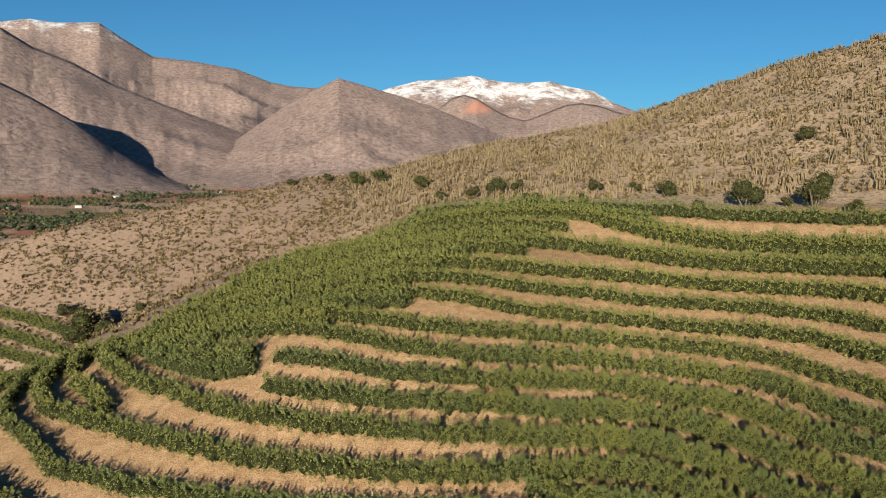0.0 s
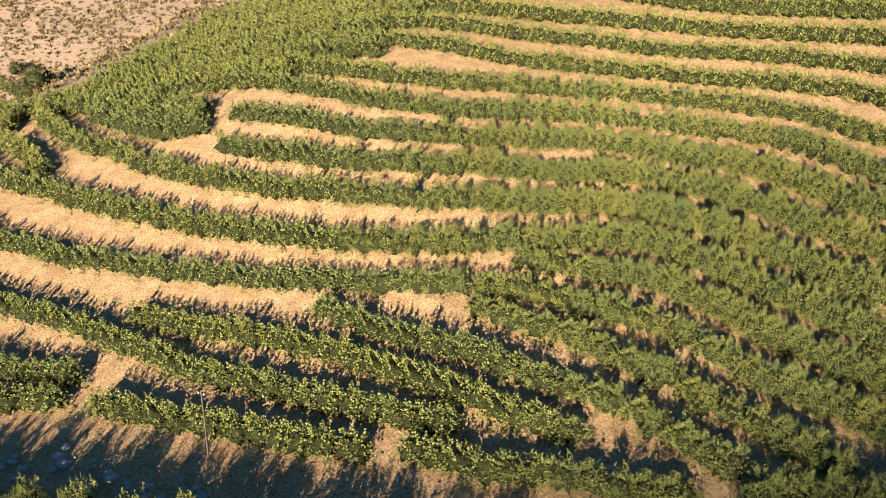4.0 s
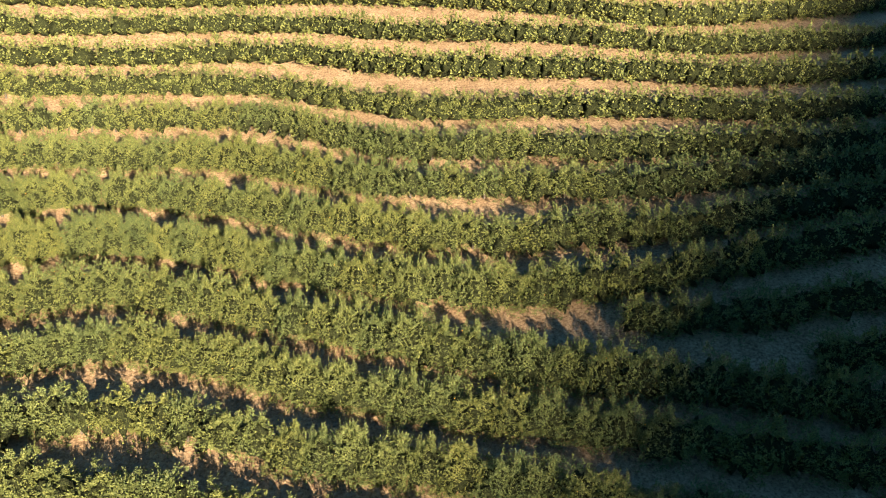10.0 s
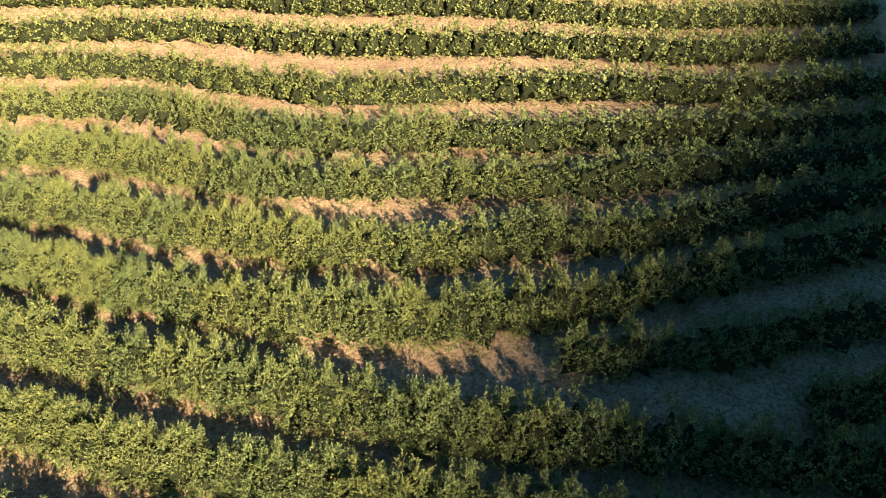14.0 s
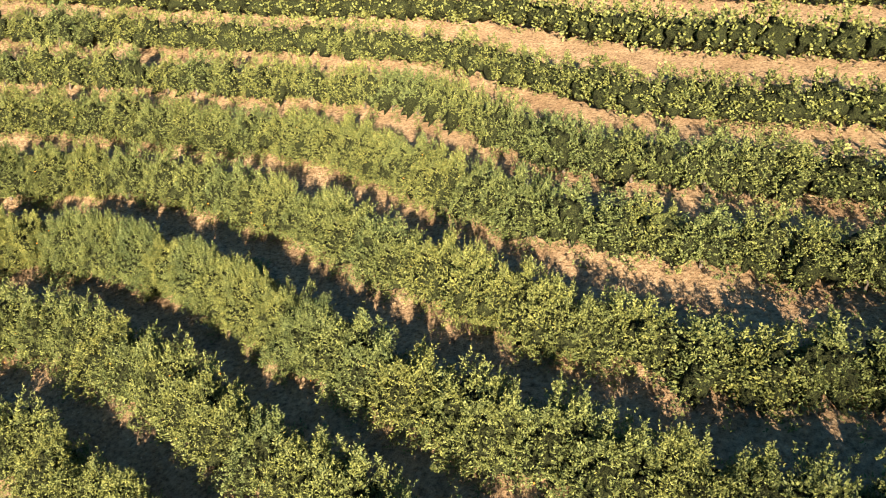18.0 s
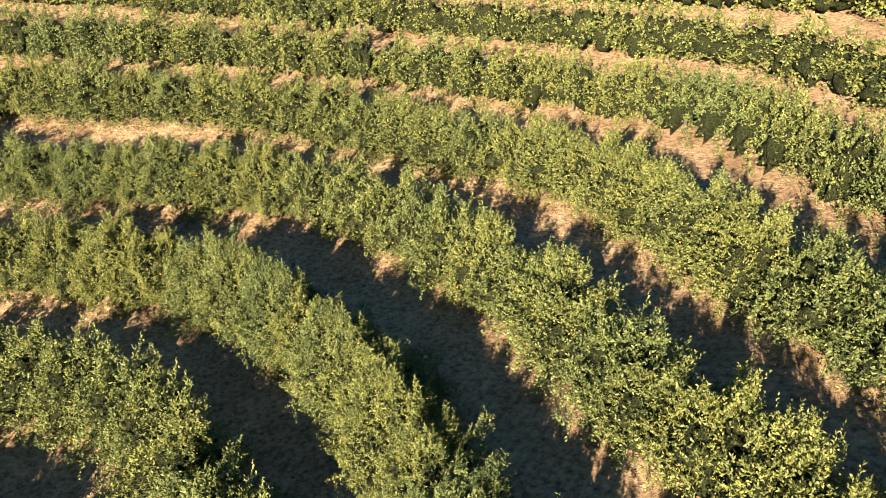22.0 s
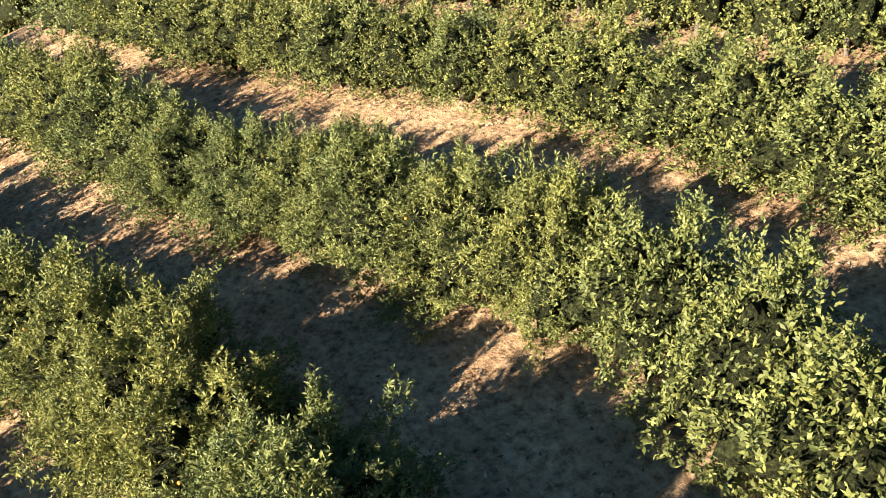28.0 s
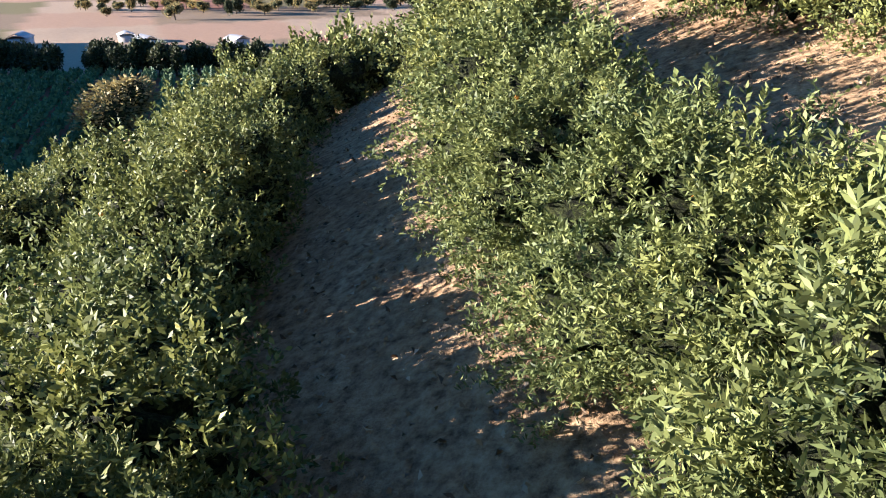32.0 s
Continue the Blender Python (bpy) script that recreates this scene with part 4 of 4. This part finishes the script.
v, f = leaves(at + d * (size * 0.15)[:, None], d, 1.0, 0.62, rng)
v = (v.reshape(-1, 4, 3) - at[:, None]) * size[:, None, None] + at[:, None]
tagged(mesh_object("scrub", v.reshape(-1, 3), f, SCRUB_LEAF), "low dry grey-brown scrub dotted over the hillside", "scrub", "", "stuff")

spots = hill_places(2300, -6, 34, 205, 352, 0.0)
# the clumps at the foot of the hill stand as plants of their own
spots = spots[np.argsort(bearing(spots[:, 0], spots[:, 1])[1])]
ring = np.linspace(0, 2 * math.pi, 8, endpoint=False)
profile = ((-0.1, 0.10), (0.0, 0.115), (0.5, 0.13), (0.88, 0.115), (0.97, 0.075), (1.0, 0.02))
v = np.array([(r * (1 + 0.12 * (i % 2)) * math.cos(a), r * (1 + 0.12 * (i % 2)) * math.sin(a), h) for h, r in profile for i, a in enumerate(ring)])
f = np.array([(8 * j + i, 8 * j + (i + 1) % 8, 8 * j + 8 + (i + 1) % 8, 8 * j + 8 + i) for j in range(5) for i in range(8)])
COLUMN = as_mesh("column", [(v, f, CACTUS)])
for x, y in spots[:130]:
    c = thing("columnar_cactus", "clump of upright ribbed grey-green cactus columns on dry stony soil", "cactus", "cacti at the foot of the hill", Matrix.Translation((x, y, height_at(x, y))))
    for k in range(int(rng.integers(4, 8))):
        h = rng.uniform(0.7, 2.3)
        part("column", COLUMN, c).matrix_basis = (Matrix.Translation((rng.normal(0, 0.4), rng.normal(0, 0.4), -0.1)) @ Matrix.Rotation(rng.normal(0, 0.12), 4, "X")
                                                   @ Matrix.Rotation(rng.normal(0, 0.12), 4, "Y") @ Matrix.Diagonal((1.1, 1.1, h, 1)))
spots = spots[130:]
pieces = []
for (x, y), z in zip(spots, land(spots[:, 0], spots[:, 1])):
    for k in range(int(rng.integers(3, 7))):
        px, py, h = x + rng.normal(0, 0.45), y + rng.normal(0, 0.45), rng.uniform(0.6, 2.2)
        lean = rng.normal(0, 0.12, 2) * h
        pieces.append(stem((px, py, z - 0.2), (px + lean[0], py + lean[1], z + h), 0.13, 0.10, 4))
tagged(mesh_object("cacti", *joined(pieces), CACTUS), "clumps of tall grey-green columnar cacti on the dry slope", "cactus", "", "stuff")

# ---- the valley ----
VALLEY_CROWN = [p for p in bush_crown(70, 0.6, 0.44, 71, VALLEY_LEAF, 1.0, 0.9, 0.95) if p[2] is VALLEY_LEAF]
rng = np.random.default_rng(5)
VALLEY_CROWN.append((*blob(0.78, 0.78, 0.66, 0.9, rng, 5, 7, 0.2, 3), VALLEY_LEAF))
TREE_CROWNS = [as_mesh("crown", bush_crown(700, 0.22, 0.14, s, BELT_LEAF, 0.9, 1.2, 1.15)) for s in (72, 73, 74)]
GOLD_CROWNS = [as_mesh("crown", bush_crown(700, 0.2, 0.12, s, AUTUMN_LEAF, 0.95, 1.1, 1.1)) for s in (75, 76)]
VALLEY_TRUNK = as_mesh("trunk", [(*stem((0, 0, -0.3), (0.02, 0.03, 0.9), 0.07, 0.05), BARK)])
rng = np.random.default_rng(41)
pieces = {}
along_, side_ = np.array((-0.86, -0.51)), np.array((-0.51, 0.86))
for i_ in range(48):
    for j_ in range(36):
        p = np.array((-112.0, -62.0)) + along_ * (i_ * 4.6) + side_ * ((j_ - 16) * 5.4) + rng.normal(0, 0.35, 2)
        z = height_at(*p)
        if z > VALLEY + 14 or p[0] < -238 - 0.21 * (p[1] + 166):
            continue
        s = rng.uniform(1.75, 2.3)
        for v, f, mat in VALLEY_CROWN[(i_ + j_) % 3:]:
            pieces.setdefault(mat.name, (mat, []))[1].append((v * (s, s, s * 0.9) + (p[0], p[1], z - 0.3), f))
tagged(new("valley_orchard", as_mesh("valley_orchard", [(*joined(list_), mat) for mat, list_ in pieces.values()])),
       "shaded valley orchard of small round trees in rows", "orchard", "", "stuff")


def valley_tree(x, y, size, high, gold):
    t = thing("valley_tree", "bushy tree in golden autumn leaf on the valley floor" if gold else "dark bushy tree in a belt across the valley floor", "tree", "trees in the valley", place(x, y, size, high, x * 3))
    part("crown", (GOLD_CROWNS if gold else TREE_CROWNS)[int(abs(x)) % 2], t)
    part("trunk", VALLEY_TRUNK, t)


dome = thing("valley_tree", "broad domed tree in golden autumn leaf beside the valley orchard", "tree", "trees in the valley", place(-165, -55, 12.0, 7.4, 0.4))
part("crown", as_mesh("crown", bush_crown(4200, 0.085, 0.05, 77, AUTUMN_LEAF, 0.95, 1.1, 1.1)), dome)
part("trunk", VALLEY_TRUNK, dome)
for k in range(64):                                    # the dark belt at the far edge of the orchard
    f_ = k / 63
    valley_tree(-241 - 28 * f_ + rng.normal(0, 4), -176 + 150 * f_ + rng.normal(0, 4), rng.uniform(3.6, 6.0), rng.uniform(3.6, 5.6), False)
for k in range(70):                                    # golden poplars further out
    f_ = k / 69
    valley_tree(-470 - 80 * f_ + rng.normal(0, 22), -290 + 240 * f_ + rng.normal(0, 14), rng.uniform(3, 6), rng.uniform(2.5, 5), rng.uniform() < 0.65)


def house(x, y, turn, long, deep, tall):
    h = thing("house", "small pale house with a low sheet-metal roof", "house", "houses in the valley", Matrix.Translation((x, y, height_at(x, y))) @ Matrix.Rotation(turn, 4, "Z"))
    a_, c_ = long / 2, deep / 2
    box = [(-a_, -c_, -0.5), (a_, -c_, -0.5), (a_, c_, -0.5), (-a_, c_, -0.5), (-a_, -c_, tall), (a_, -c_, tall), (a_, c_, tall), (-a_, c_, tall)]
    part("wall", as_mesh("wall", [(np.array(box), np.array([(0, 1, 5, 4), (1, 2, 6, 5), (2, 3, 7, 6), (3, 0, 4, 7), (4, 5, 6, 7)]), WALL)]), h)
    e = 0.4
    gable = [(-a_ - e, -c_ - e, tall), (a_ + e, -c_ - e, tall), (a_ + e, 0, tall + deep * 0.24), (-a_ - e, 0, tall + deep * 0.24), (a_ + e, c_ + e, tall), (-a_ - e, c_ + e, tall)]
    gable += [(p, q, r + 0.14) for p, q, r in gable]
    part("roof", as_mesh("roof", [(np.array(gable), np.array([(6, 7, 8, 9), (9, 8, 10, 11), (0, 3, 2, 1), (3, 5, 4, 2), (0, 1, 7, 6), (4, 5, 11, 10)]), ROOF)]), h, "grey sheet-metal roof")
    for k in (-0.3, 0.3):
        w = np.array([(k * long - 0.5, -c_ - 0.04, 1.0), (k * long + 0.5, -c_ - 0.04, 1.0), (k * long + 0.5, -c_ - 0.04, 2.0), (k * long - 0.5, -c_ - 0.04, 2.0)])
        part("window", as_mesh("window", [(np.concatenate([w, w + (0, 0.1, 0)]), np.array([(0, 1, 2, 3), (4, 7, 6, 5), (0, 4, 5, 1), (3, 2, 6, 7)]), DARK)]), h)
    w = np.array([(-0.45, -c_ - 0.04, 0), (0.45, -c_ - 0.04, 0), (0.45, -c_ - 0.04, 2.05), (-0.45, -c_ - 0.04, 2.05)])
    part("door", as_mesh("door", [(np.concatenate([w, w + (0, 0.1, 0)]), np.array([(0, 1, 2, 3), (4, 7, 6, 5), (0, 4, 5, 1), (3, 2, 6, 7)]), WOOD)]), h)


for x, y, turn, long, deep, tall in ((-318, -152, 0.9, 11, 7, 2.8), (-334, -172, 0.7, 9, 6, 2.6), (-312, -205, 0.5, 14, 8, 3.0), (-330, -120, 1.1, 8, 6, 2.6),
                                     (-1005, 754, 0.4, 9, 6, 2.6), (-1150, 945, 0.9, 9, 6, 2.6), (-1092, 1134, 0.2, 8, 6, 2.6), (-1029, 667, 0.5, 10, 6, 2.6)):
    house(x, y, turn, long, deep, tall)

# far tree lines between the fields
pieces = {}
for k in range(5200):
    yaw, far = radians(rng.uniform(33, 62)), rng.uniform(620, 1850)
    x, y = EYE_X - far * math.sin(yaw), EYE_Y + far * math.cos(yaw)
    if fractal(np.array([x / 120]), np.array([y / 40]), 2, 51)[0] < 0.06:
        continue
    z = height_at(x, y)
    if z > float(valley_floor(np.array([x]), np.array([y]))[0]) + 10:
        continue
    s = rng.uniform(1.6, 4.2)
    for v, f, _ in VALLEY_CROWN[3:]:
        pieces.setdefault("dark", (BELT_LEAF, []))[1].append((v * (s, s, s * 0.8) + (x, y, z - 0.5), f))
tagged(new("far_trees", as_mesh("far_trees", [(*joined(list_), mat) for mat, list_ in pieces.values()])), "dark tree lines between the far valley fields", "trees", "", "stuff")
